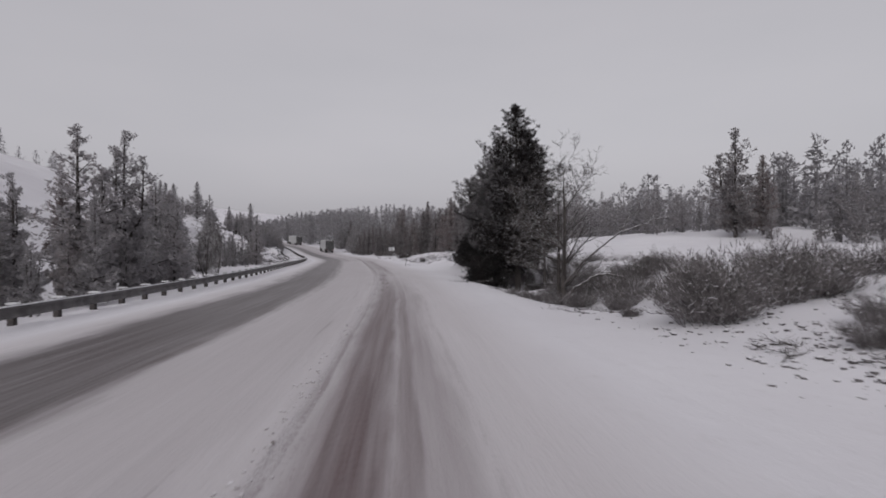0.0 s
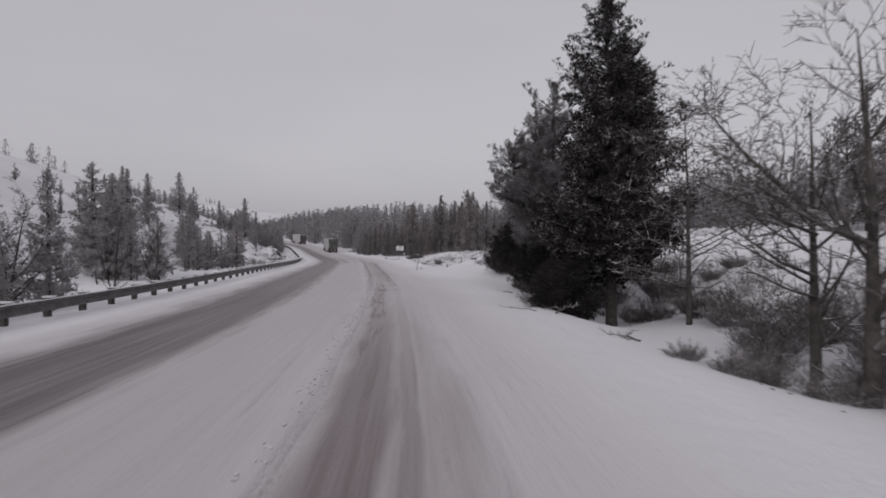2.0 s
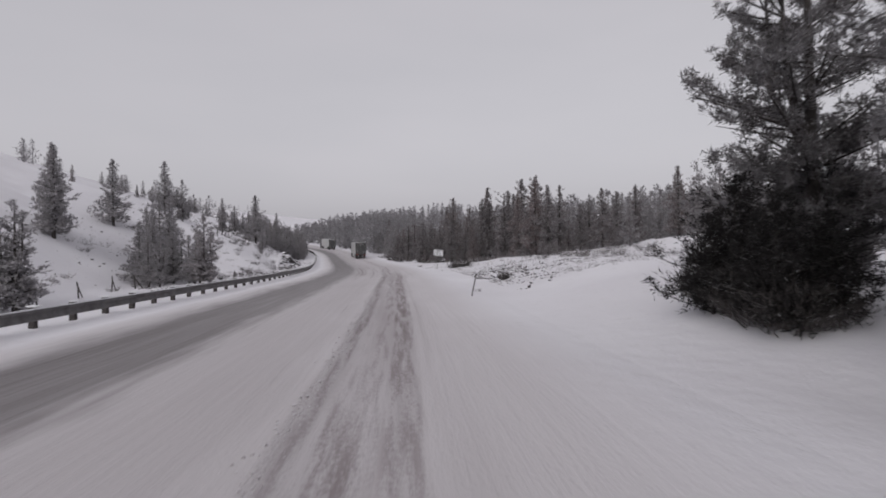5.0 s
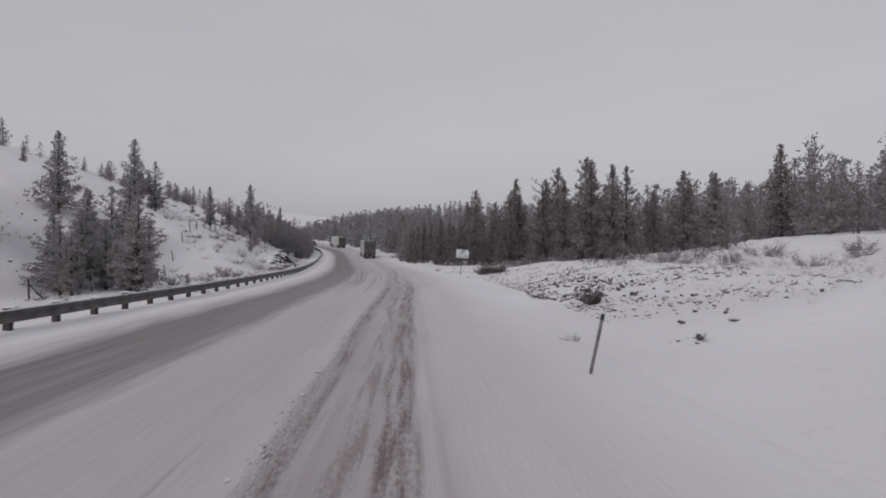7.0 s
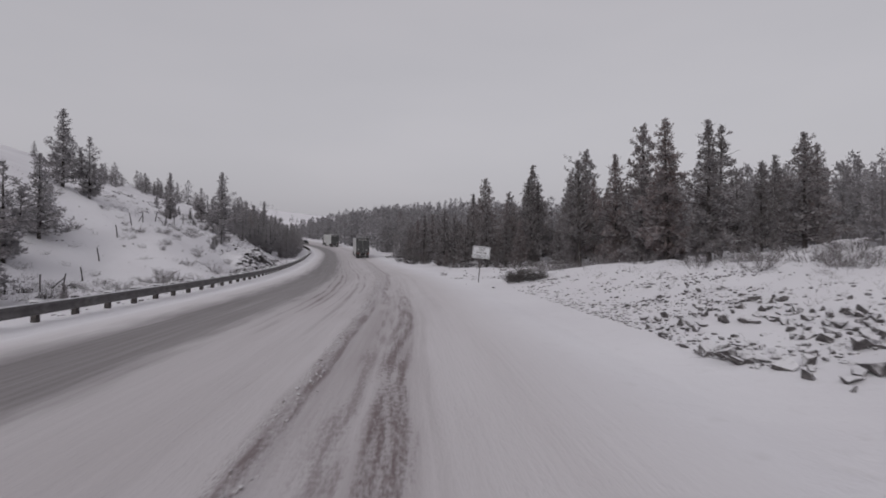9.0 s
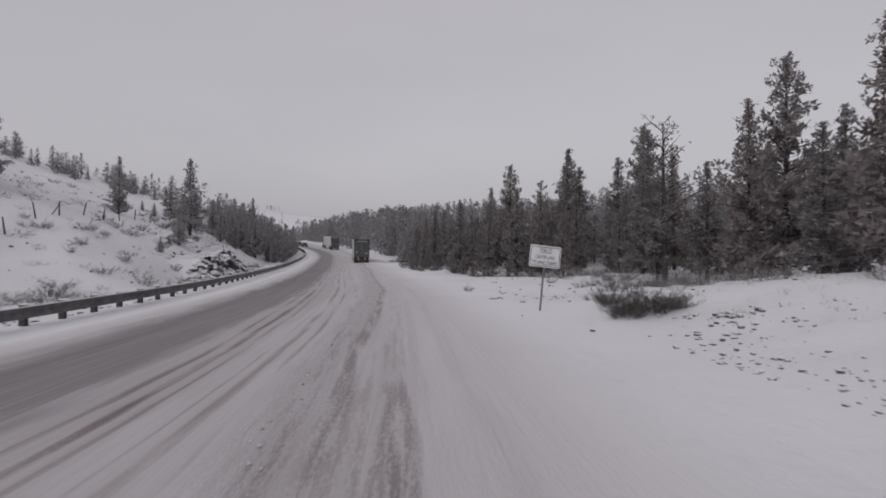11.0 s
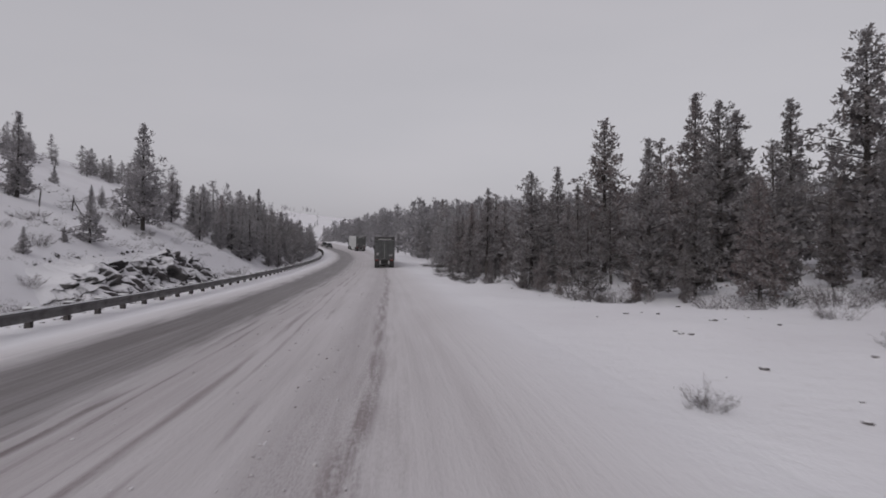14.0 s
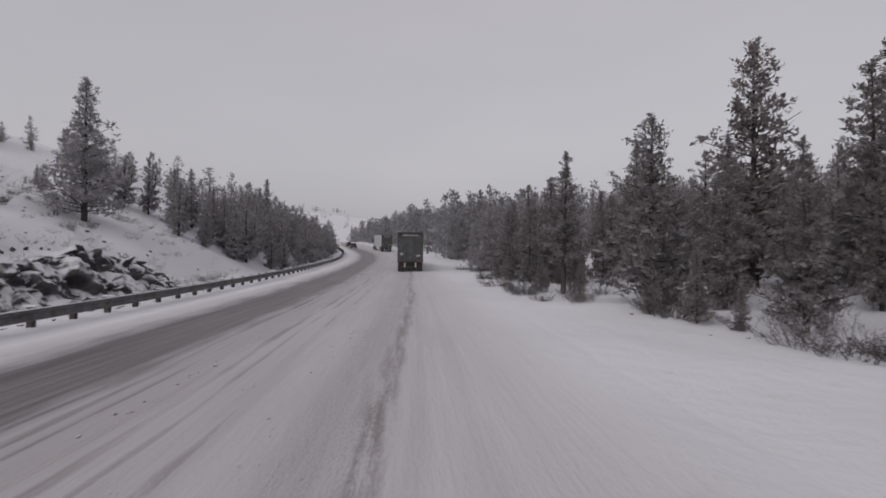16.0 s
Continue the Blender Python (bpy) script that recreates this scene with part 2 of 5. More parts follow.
def box(bm, x0, y0, z0, x1, y1, z1, bevel=0.0):
    r = bmesh.ops.create_cube(bm, size=1, matrix=Matrix.LocRotScale(((x0 + x1) / 2, (y0 + y1) / 2, (z0 + z1) / 2), None, (x1 - x0, y1 - y0, z1 - z0)))
    if bevel:
        es = list({e for v in r["verts"] for e in v.link_edges})
        bmesh.ops.bevel(bm, geom=es, offset=bevel, segments=2, affect="EDGES", profile=0.6)
    return bm


def boxes(*args, bevel=0.0):
    bm = bmesh.new()
    for a in args:
        box(bm, *a, bevel=bevel)
    return bm


def empty(name, m, label, category, group=""):
    ob = new(name)
    ob.matrix_basis = m
    ob.empty_display_size = 0.2
    return tagged(ob, label, category, group)


# ---------------------------------------------------------------- ground: one sheet to the horizon
def lines(dense0, dense1, pitch, far0, far1):
    out = list(np.arange(dense0, dense1 + 0.01, pitch))
    d, v = pitch, dense1
    while v < far1:
        d *= 1.13
        v += d
        out.append(v)
    d, v = pitch, dense0
    while v > far0:
        d *= 1.13
        v -= d
        out.insert(0, v)
    return np.array(out)


def ground_sheet():
    gx, gy = lines(-72, 34, 0.6, -3000, 3000), lines(-6, 190, 0.6, -900, 3600)
    X, Y = np.meshgrid(gx, gy)
    x, y = X.ravel(), Y.ravel()
    z = land(x, y)
    s, u = along(x, y)
    nx, ny = len(gx), len(gy)
    i = np.arange(nx * ny).reshape(ny, nx)
    f = np.stack([i[:-1, :-1], i[:-1, 1:], i[1:, 1:], i[1:, :-1]], -1).reshape(-1, 4)
    me = mesh_of("ground", np.stack([x, y, z], 1), f, SNOW, True)
    tagged(new("ground", me), "rolling snow-covered ground with rough uneven banks", "ground", kind="structure")


ground_sheet()


def road_material():
    m, n, l, b = mat("snowy_road", 0.6)
    uv = n.new("ShaderNodeUVMap").outputs[0]
    sep = n.new("ShaderNodeSeparateXYZ")
    l.new(uv, sep.inputs[0])
    u, s = sep.outputs[0], sep.outputs[1]
    wob = calc(n, l, "MULTIPLY", calc(n, l, "SUBTRACT", noise_tex(n, l, 1.0, 3, uv, (0.15, 0.05, 1)), 0.5), 0.9)
    uw = calc(n, l, "ADD", u, wob)
    rag = noise_tex(n, l, 1.0, 6, uv, (2.5, 0.35, 1))
    streak = noise_tex(n, l, 1.0, 5, uv, (7.0, 0.12, 1))
    wide = noise_tex(n, l, 1.0, 4, uv, (1.6, 0.10, 1))
    blot = noise_tex(n, l, 1.0, 8, uv, (6.5, 0.55, 1))
    grain = noise_tex(n, l, 1.0, 4, uv, (18.0, 9.0, 1))
    crumb = noise_tex(n, l, 1.0, 3, uv, (34.0, 26.0, 1))

    def band(c, half, soft, amount, gate=None, drift=None):
        x = uw if drift is None else calc(n, l, "SUBTRACT", uw, drift)
        d = calc(n, l, "ABSOLUTE", calc(n, l, "SUBTRACT", x, c))
        d = calc(n, l, "ADD", d, calc(n, l, "MULTIPLY", calc(n, l, "SUBTRACT", rag, 0.5), soft * 1.2))
        e = calc(n, l, "DIVIDE", calc(n, l, "SUBTRACT", half + soft, d), soft, clamp=True)
        e = calc(n, l, "MULTIPLY", e, amount)
        return e if gate is None else calc(n, l, "MULTIPLY", e, gate)

    def gate(stops):
        return ramp(n, l, calc(n, l, "DIVIDE", s, 200.0, clamp=True), [(a / 200, (v, v, v)) for a, v in stops])

    def times(a, b):
        return calc(n, l, "MULTIPLY", a, b)

    def most(a, b):
        return calc(n, l, "MAXIMUM", a, b)

    def grey(fac, *stops):
        return ramp(n, l, fac, [(p, (v,) * 3) for p, v in stops])

    first = gate([(0, 1.0), (20, 1.0), (34, 0.45), (50, 0.0)])
    early = gate([(0, 0.0), (14, 0.2), (26, 1.0), (42, 1.0), (54, 0.0)])
    middle = gate([(0, 0.0), (34, 0.0), (46, 0.7), (55, 1.0), (82, 1.0), (98, 0.35), (130, 0.25)])
    late = gate([(0, 0.0), (74, 0.0), (90, 1.0), (200, 0.75)])
    drift = calc(n, l, "SUBTRACT", gate([(0, 0.0), (97, 0.0), (106, 0.1), (114, 0.225), (122, 0.325), (145, 0.525)]), 0.475)
    drift = times(drift, 2.0)
    smooth = grey(streak, (0.25, 0.70), (0.6, 1))
    cloudy = times(grey(wide, (0.30, 0.45), (0.62, 1)), smooth)
    mottled = calc(n, l, "ADD", times(blot, 0.5), calc(n, l, "ADD", times(grain, 0.28), times(crumb, 0.22)))
    patchy = grey(mottled, (0.41, 0.15), (0.57, 1))
    flecked = grey(calc(n, l, "ADD", times(mottled, 0.5), times(crumb, 0.5)), (0.46, 0.0), (0.54, 1))
    broken = times(grey(noise_tex(n, l, 1.0, 7, uv, (3.0, 0.3, 1)), (0.42, 0.05), (0.62, 1)), grey(mottled, (0.36, 0.4), (0.5, 1)))
    # the far lane's broad wet band, darkest where the traffic has worn it down
    worn = gate([(0, 1.0), (30, 0.98), (60, 0.86), (95, 0.86), (125, 0.98), (200, 0.9)])
    k = times(band(-6.15, 1.05, 1.1, 0.94, worn), smooth)
    for args in ((-6.9, 0.34, 0.5, 1.0, worn), (-6.6, 0.72, 0.16, 0.95, worn), (-5.45, 0.2, 0.5, 0.97, worn), (-6.1, 1.35, 0.6, 0.98, first), (-3.9, 1.6, 1.6, 0.22), (-4.3, 0.8, 1.0, 0.42, late)):
        k = most(k, times(band(*args), smooth))
    # thin brown film over both lanes
    k = most(k, times(band(-1.9, 2.2, 1.0, 0.15), cloudy))
    # near lane: brown worn wheel tracks, then churned slush, then thin tyre lines
    k = most(k, times(band(-0.72, 0.28, 0.40, 0.9, first), smooth))
    k = most(k, times(band(-0.05, 0.08, 0.22, 0.72, first), smooth))
    for args in ((-0.75, 0.22, 0.34, 1.0, first), (-0.05, 0.10, 0.24, 0.9, first), (-0.3, 0.75, 0.45, 0.62, first)):
        k = most(k, times(band(*args), cloudy))
    for args in ((-0.10, 0.12, 0.22, 0.6, first), (-0.95, 0.25, 0.3, 0.6, first), (-1.35, 0.02, 0.08, 0.6, first), (-0.85, 0.18, 0.26, 0.85, early), (0.30, 0.02, 0.16, 0.5, first), (0.80, 0.02, 0.16, 0.3, first)):
        k = most(k, times(band(*args), patchy))
    for args in ((-0.15, 0.18, 0.20, 0.95, middle), (-0.65, 0.12, 0.24, 0.7, middle), (-0.6, 0.65, 0.30, 0.42, middle), (-1.32, 0.06, 0.12, 0.9, middle)):
        k = most(k, times(band(*args), patchy))
    for args in ((-0.6, 0.65, 0.4, 0.46, middle), (0.35, 0.02, 0.2, 0.3, middle)):
        k = most(k, times(band(*args), cloudy))
    k = most(k, times(band(0.0, 0.08, 0.25, 0.8, late, drift), patchy))
    k = most(k, times(band(-0.45, 0.35, 0.5, 0.45, late, drift), flecked))
    for args in ((-1.38, 0.14, 0.16, 0.6, middle), (-1.38, 0.06, 0.10, 0.4, first)):
        k = most(k, times(band(*args), flecked))
    # tyre lines of the middle of the road, bearing away to the far lane
    away = times(gate([(0, 0.0), (94, 0.0), (116, 1.0), (200, 1.0)]), -0.7)
    firm = times(grey(noise_tex(n, l, 1.0, 5, uv, (2.2, 0.16, 1)), (0.34, 0.25), (0.56, 1)), grey(mottled, (0.34, 0.55), (0.5, 1)))
    for args in ((-3.34, 0.02, 0.09, 0.75, late, away), (-3.68, 0.05, 0.13, 0.95, late, away), (-4.08, 0.04, 0.13, 0.85, late, away), (-2.08, 0.02, 0.10, 0.65, late, away), (-2.48, 0.04, 0.14, 0.72, late, away), (-2.78, 0.01, 0.06, 0.5, late, away)):
        k = most(k, times(band(*args), firm))
    k = most(k, times(band(-3.75, 0.35, 0.35, 0.34, late, away), cloudy))
    for args in ((-1.5, 0.02, 0.12, 0.6, late, away), (-2.3, 0.01, 0.06, 0.4, middle), (-2.2, 0.01, 0.08, 0.4, first)):
        k = most(k, times(band(*args), broken))
    for args in ((-2.9, 0.8, 0.9, 0.32, late), (-1.1, 0.5, 0.7, 0.28, late), (0.28, 0.03, 0.3, 0.28, late), (0.95, 0.03, 0.3, 0.2, late)):
        k = most(k, times(band(*args), cloudy))
    k = calc(n, l, "MULTIPLY", k, 1.0, clamp=True)
    slush = mixc(n, l, calc(n, l, "ADD", times(blot, 0.5), times(grain, 0.5)), (0.056, 0.034, 0.037), (0.135, 0.091, 0.094))
    wet = mixc(n, l, calc(n, l, "ADD", times(streak, 0.6), times(grain, 0.4)), (0.038, 0.030, 0.031), (0.096, 0.079, 0.080))
    slush = mixc(n, l, calc(n, l, "DIVIDE", calc(n, l, "SUBTRACT", -3.6, u), 1.4, clamp=True), slush, wet)
    edge = most(calc(n, l, "DIVIDE", calc(n, l, "SUBTRACT", u, 1.6), 2.0, clamp=True), calc(n, l, "DIVIDE", calc(n, l, "SUBTRACT", -8.4, u), 1.4, clamp=True))
    clean = mixc(n, l, noise_tex(n, l, 1.0, 4, uv, (0.5, 0.1, 1)), (0.445, 0.420, 0.435), (0.550, 0.528, 0.552))
    clean = mixc(n, l, edge, clean, snow_colour(n, l))
    l.new(mixc(n, l, k, clean, slush), b.inputs["Base Color"])
    l.new(calc(n, l, "SUBTRACT", 0.75, times(k, 0.25)), b.inputs["Roughness"])
    own = calc(n, l, "SUBTRACT", times(blot, 0.6), times(k, 0.7))
    own = calc(n, l, "ADD", own, calc(n, l, "ADD", times(streak, 0.4), times(grain, 0.3)))
    mixh = n.new("ShaderNodeMix")
    l.new(edge, mixh.inputs[0])
    l.new(own, mixh.inputs[2])
    l.new(times(snow_relief(n, l), 1.1), mixh.inputs[3])
    bump(n, l, b, mixh.outputs[0], 0.6, 0.06)
    return m


def road_top(s, u):
    """Height of the packed snow on the road."""
    z = 0.09 + 0.03 * fbm(u * 1.3, s * 0.25, 31) + 0.02 * fbm(u * 4, s * 1.5, 41)
    z = z - 0.05 * np.exp(-((u + 6.1) / 1.0) ** 2) - 0.03 * np.exp(-((u + 0.75) / 0.45) ** 2) - 0.03 * np.exp(-((u + 0.1) / 0.35) ** 2)
    z = z + 0.05 * np.exp(-((u + 8.4) / 0.7) ** 2) + 0.04 * np.exp(-((u + 1.5) / 0.2) ** 2) * (1 - step(92, 104, s)) * (0.5 + vnoise(s * 1.7, u * 3, 8))
    return road_z(s) + crossfall(s, u) - 0.03 + (z + 0.03) * step(-10.4, -8.9, u) * (1 - step(2.8, 4.9, u))


def road_strip():
    us = np.concatenate([np.arange(-10.4, -3.0, 0.17), np.arange(-3.0, 0.4, 0.085), np.arange(0.4, 4.95, 0.17)])
    ss = np.concatenate([np.arange(-8, 150, 0.5), np.arange(150, 480, 3.0)])
    S, U = np.meshgrid(ss, us, indexing="ij")
    x, y = spot(S.ravel(), U.ravel())
    u, s = U.ravel(), S.ravel()
    z = road_top(s, u)
    i = np.arange(S.size).reshape(S.shape)
    f = np.stack([i[:-1, :-1], i[:-1, 1:], i[1:, 1:], i[1:, :-1]], -1).reshape(-1, 4)[:, ::-1]
    me = mesh_of("road", np.stack([x, y, z], 1), f, road_material(), True)
    layer = me.uv_layers.new(name="UVMap")
    idx = np.zeros(len(me.loops), np.int32)
    me.loops.foreach_get("vertex_index", idx)
    layer.data.foreach_set("uv", np.stack([u[idx], s[idx]], 1).astype(np.float32).ravel())
    tagged(new("road", me), "snow-packed highway with brown slush in its wheel tracks", "road", kind="structure")


road_strip()


# ---------------------------------------------------------------- trees
def tube(verts, faces, p, q, r0, r1, sides=5):
    p, q = Vector(p), Vector(q)
    d = (q - p)
    if d.length < 1e-6:
        return
    a = d.orthogonal().normalized()
    b = d.cross(a).normalized()
    k = len(verts)
    for c, r in ((p, r0), (q, r1)):
        for j in range(sides):
            t = 2 * math.pi * j / sides
            verts.append(tuple(c + r * (math.cos(t) * a + math.sin(t) * b)))
    for j in range(sides):
        m = (j + 1) % sides
        faces.append((k + j, k + m, k + sides + m, k + sides + j))


def stem(verts, faces, points, radii, sides=7):
    """One unbroken tapering stem through the points, closed at its tip."""
    k = len(verts)
    for c, r in zip(points, radii):
        verts.extend((c[0] + r * math.cos(2 * math.pi * j / sides), c[1] + r * math.sin(2 * math.pi * j / sides), c[2]) for j in range(sides))
    for i in range(len(points) - 1):
        for j in range(sides):
            m = (j + 1) % sides
            a = k + i * sides
            faces.append((a + j, a + m, a + sides + m, a + sides + j))
    faces.append(tuple(range(k + (len(points) - 1) * sides, k + len(points) * sides)))


def conifer(seed, height, limbs, clumps, width=1.8, blades=10, crown=0.12, ragged=0.35, clump=0.36, upsweep=0.15, bushy=0.8, bare=0.0, tops=1, forks=(), slim=1.0, lead=1.0, sides=7):
    """Meshes of a trunk with limbs and of a crown: each limb carries upswept clumps of needle sprays."""
    rng = random.Random(seed)
    tv, tf, lv, lf, cv, cf = [], [], [], [], [], []
    lean = Vector((rng.uniform(-.02, .02), rng.uniform(-.02, .02), 1))
    segs = 6 if sides > 4 else 2
    heights = [-0.3] + [height * lead * 0.98 * (j + 1) / segs for j in range(segs)]
    stem(tv, tf, [lean * z for z in heights], [0.017 * height * (1.05 - max(0, z) / height / lead) + 0.01 for z in heights], sides)
    stems = [(Vector((0, 0, 0)), lead)]
    for _ in range(tops - 1):
        t = rng.uniform(0, 6.28)
        stems.append((Vector((math.cos(t), math.sin(t), 0)) * width * rng.uniform(0.25, 0.5), rng.uniform(0.72, 0.9)))
    stems += [(Vector((a, b, 0)), c) for a, b, c in forks]
    for off, share in stems[1:]:
        foot = lean * (height * 0.30)
        knee = foot.lerp(lean * (height * share * 0.6) + off, 0.9)
        stem(tv, tf, [foot, knee, lean * (height * share * 0.98) + off], [0.010 * height, 0.007 * height, 0.012], 6)
    lump = [rng.uniform(1 - ragged, 1 + ragged) for _ in range(14)]
    up = Vector((0, 0, 1))

    def spray(c, axis, r, count, spread=0.75):
        for _ in range(count):
            d = (axis + Vector((rng.gauss(0, spread), rng.gauss(0, spread), rng.gauss(0, spread)))).normalized()
            w = d.cross(Vector((rng.gauss(0, 1), rng.gauss(0, 1), rng.gauss(0, 1)))).normalized()
            ln = r * rng.uniform(0.45, 0.95)
            h = ln * rng.uniform(0.18, 0.30) * slim
            a = c + Vector((rng.gauss(0, .36), rng.gauss(0, .36), rng.gauss(0, .30))) * r
            k = len(cv)
            cv.extend((tuple(a + w * h), tuple(a - w * h), tuple(a + d * ln)))
            cf.append((k, k + 1, k + 2))

    for i in range(limbs):
        t = (i + rng.random()) / limbs
        off, share = stems[i % len(stems)]
        z = height * share * (crown + (1 - crown) * t)
        prof = (1 - t) ** bushy * (0.6 + 0.4 * min(1, t / 0.15 + 0.3)) + 0.03
        az = i * 2.39996 + rng.uniform(-.5, .5)
        L = width * prof * lump[int(t * 13.99)] * rng.uniform(0.6, 1.2) * (1 if len(stems) == 1 else 0.8)
        out = Vector((math.cos(az), math.sin(az), 0))
        root = lean * z + off * min(1, max(0, (z / height - 0.30) / (share * 0.6 - 0.30)) if off.length else 0)
        rise = upsweep * (0.5 + t) + rng.uniform(-.12, .12)
        tip = root + out * L + up * (L * rise)
        if sides > 4:
            tube(lv, lf, root, tip, 0.012 + 0.02 * L, 0.008, 3)
        if rng.random() < bare * (1 - t):
            continue
        m = max(2, round(clumps * (0.3 + prof)))
        side = out.cross(up)
        for j in range(m):
            f = 0.15 + 0.85 * ((j + rng.random()) / m) ** 0.75
            c = root.lerp(tip, f) + side * max(-0.45, min(0.45, rng.gauss(0, 0.24))) * L * (1.15 - 0.55 * f) + up * (0.12 * L * f * f + rng.gauss(0, 0.06) * L)
            axis = (out * 0.55 + up * 0.6 + Vector((rng.gauss(0, .3), rng.gauss(0, .3), 0))) * 0.8
            spray(c, axis, clump * rng.uniform(0.7, 1.25) * (1.15 - 0.65 * t), blades)
    for off, share in stems:
        for j in range(max(4, clumps)):
            f = (j + rng.random()) / max(4, clumps)
            c = lean * (height * share * (0.88 + 0.11 * f)) + off + Vector((rng.gauss(0, .05), rng.gauss(0, .05), 0)) * (1.2 - f) * width * 0.4
            spray(c, up * 1.3, clump * (0.72 - 0.3 * f), blades, 0.5)
    return (tv, tf), (lv, lf), (cv, cf)


def conifer_meshes(material, *args, **kw):
    (tv, tf), (lv, lf), (cv, cf) = conifer(*args, **kw)
    return mesh_of("trunk", tv, tf, BARK, True), mesh_of("branchwork", lv, lf, BARK, True), mesh_of("crown", cv, cf, material)


def plant_tree(meshes, x, y, size, turn, name, label, group="", wide=1.0, sink=0.1):
    ob = new(name)
    ob.matrix_basis = Matrix.LocRotScale((x, y, ground_at(x, y) - sink), Euler((0, 0, turn)), (size * wide, size * wide, size))
    tagged(ob, label, "tree", group)
    part_mesh("trunk", meshes[0], ob)
    tagged(part_mesh("branchwork", meshes[1], ob), kind="stuff")
    part_mesh("crown", meshes[2], ob)
    return ob


# proportions for a tree 10 m high
SHAPES = ((2.5, 0.70, 0.05, 0.35, 1), (2.0, 0.75, 0.05, 0.30, 1), (2.8, 0.58, 0.06, 0.42, 2), (1.75, 0.66, 0.04, 0.30, 1), (2.4, 0.55, 0.08, 0.5, 3))
PINES = [conifer_meshes(NEEDLES, 11 + k, 10, 88, 6, ragged=0.5, width=w, bushy=b, crown=c, clump=0.42, blades=11, slim=1.12, upsweep=up, tops=tp) for k, (w, b, c, up, tp) in enumerate(SHAPES)]
# hillside stock: the PINES shapes in needles that hold frost and painted haze
HILLS = [conifer_meshes(NEEDLES_FROST_HAZE, 11 + k, 10, 88, 6, ragged=0.5, width=w * 0.9, bushy=b + 0.1, crown=c, clump=0.42, blades=11, slim=1.08, upsweep=up, tops=tp) for k, (w, b, c, up, tp) in enumerate(SHAPES)]
MIDS = [conifer_meshes(NEEDLES_HAZE_MID, 41 + k, 10, 46, 4, ragged=0.5, width=w, bushy=b, crown=c, clump=0.60, blades=10, upsweep=up, tops=tp) for k, (w, b, c, up, tp) in enumerate(SHAPES)]
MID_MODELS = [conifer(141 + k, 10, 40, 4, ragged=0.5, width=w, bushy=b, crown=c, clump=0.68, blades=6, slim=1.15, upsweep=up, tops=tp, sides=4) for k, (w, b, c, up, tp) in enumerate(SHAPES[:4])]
THIN = [conifer_meshes(NEEDLES, 31 + k, 10, 64, 6, ragged=0.6, width=w, bushy=b, crown=c, clump=0.32, blades=15, upsweep=0.35, bare=0.25)
        for k, (w, b, c) in enumerate(((1.9, 0.5, 0.3), (1.5, 0.7, 0.22)))]
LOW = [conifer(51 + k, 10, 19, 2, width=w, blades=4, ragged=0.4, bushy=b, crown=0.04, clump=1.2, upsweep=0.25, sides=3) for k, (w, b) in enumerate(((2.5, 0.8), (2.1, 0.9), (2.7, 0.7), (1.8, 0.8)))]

# the two great trees beside the road
rng = random.Random(5)
x, y = 5.4, 36.8
SPRUCE = conifer_meshes(NEEDLES_SPRUCE, 3, 13.8, 330, 18, width=3.6, crown=0.16, ragged=0.42, clump=0.28, blades=22, slim=0.68, upsweep=0.36, bushy=0.58, forks=((1.0, 0.6, 0.86),))
plant_tree(SPRUCE, x, y, 1.0, 0.0, "spruce_tree", "large dense dark spruce with snow-dusted boughs beside the road")
PINE_BIG = conifer_meshes(NEEDLES_PINE, 8, 12.8, 230, 15, width=2.6, crown=0.20, ragged=0.4, slim=0.44, clump=0.27, blades=34, upsweep=0.5, bushy=0.26, bare=0.08, lead=0.75, forks=((-1.6, 0.2, 0.66), (1.0, 0.6, 0.96), (0.6, -0.8, 0.80)))
plant_tree(PINE_BIG, 4.1, 45.7, 1.0, 0.0, "pine_tree", "large spreading pine with frosted needles beside the road")
PINE_OPEN = conifer_meshes(NEEDLES_PINE, 18, 12.0, 130, 14, width=3.3, crown=0.03, ragged=0.5, slim=0.44, clump=0.27, blades=34, upsweep=0.4, bushy=0.5, tops=3)
plant_tree(PINE_OPEN, 5.2, 54.0, 1.0, 0.6, "pine_tree", "spreading frosted pine with dense low boughs beside the road")

plant_tree(PINE_OPEN, 7.7, 47.2, 0.92, 2.2, "pine_tree", "dense frosted pine standing behind the roadside trees", wide=0.85)

DARKS = [conifer_meshes(NEEDLES_SHADED, 25 + k, 10, 60, 7, width=w, crown=0.02, ragged=0.5, clump=0.75, blades=20, slim=0.46, upsweep=0.4, bushy=0.5) for k, w in enumerate((4.2, 3.4))]
# those around x 2 to 3, y 34 to 38 stand in for spruce boughs
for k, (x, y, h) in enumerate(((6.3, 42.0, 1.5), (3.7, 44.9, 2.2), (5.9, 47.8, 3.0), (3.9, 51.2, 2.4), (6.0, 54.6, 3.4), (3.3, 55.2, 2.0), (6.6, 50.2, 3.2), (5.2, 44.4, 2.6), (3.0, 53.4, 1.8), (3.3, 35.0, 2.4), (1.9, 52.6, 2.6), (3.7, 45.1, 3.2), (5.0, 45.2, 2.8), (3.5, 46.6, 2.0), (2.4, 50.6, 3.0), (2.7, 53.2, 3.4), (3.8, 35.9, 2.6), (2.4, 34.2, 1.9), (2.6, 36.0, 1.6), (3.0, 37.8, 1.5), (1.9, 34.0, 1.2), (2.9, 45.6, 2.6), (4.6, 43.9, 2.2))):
    plant_tree(DARKS[k % 2], x, y, h / 10, k * 1.3, "young_conifer", "bushy young conifer under the tall roadside trees, shade put into its needle colour", "young roadside conifers")

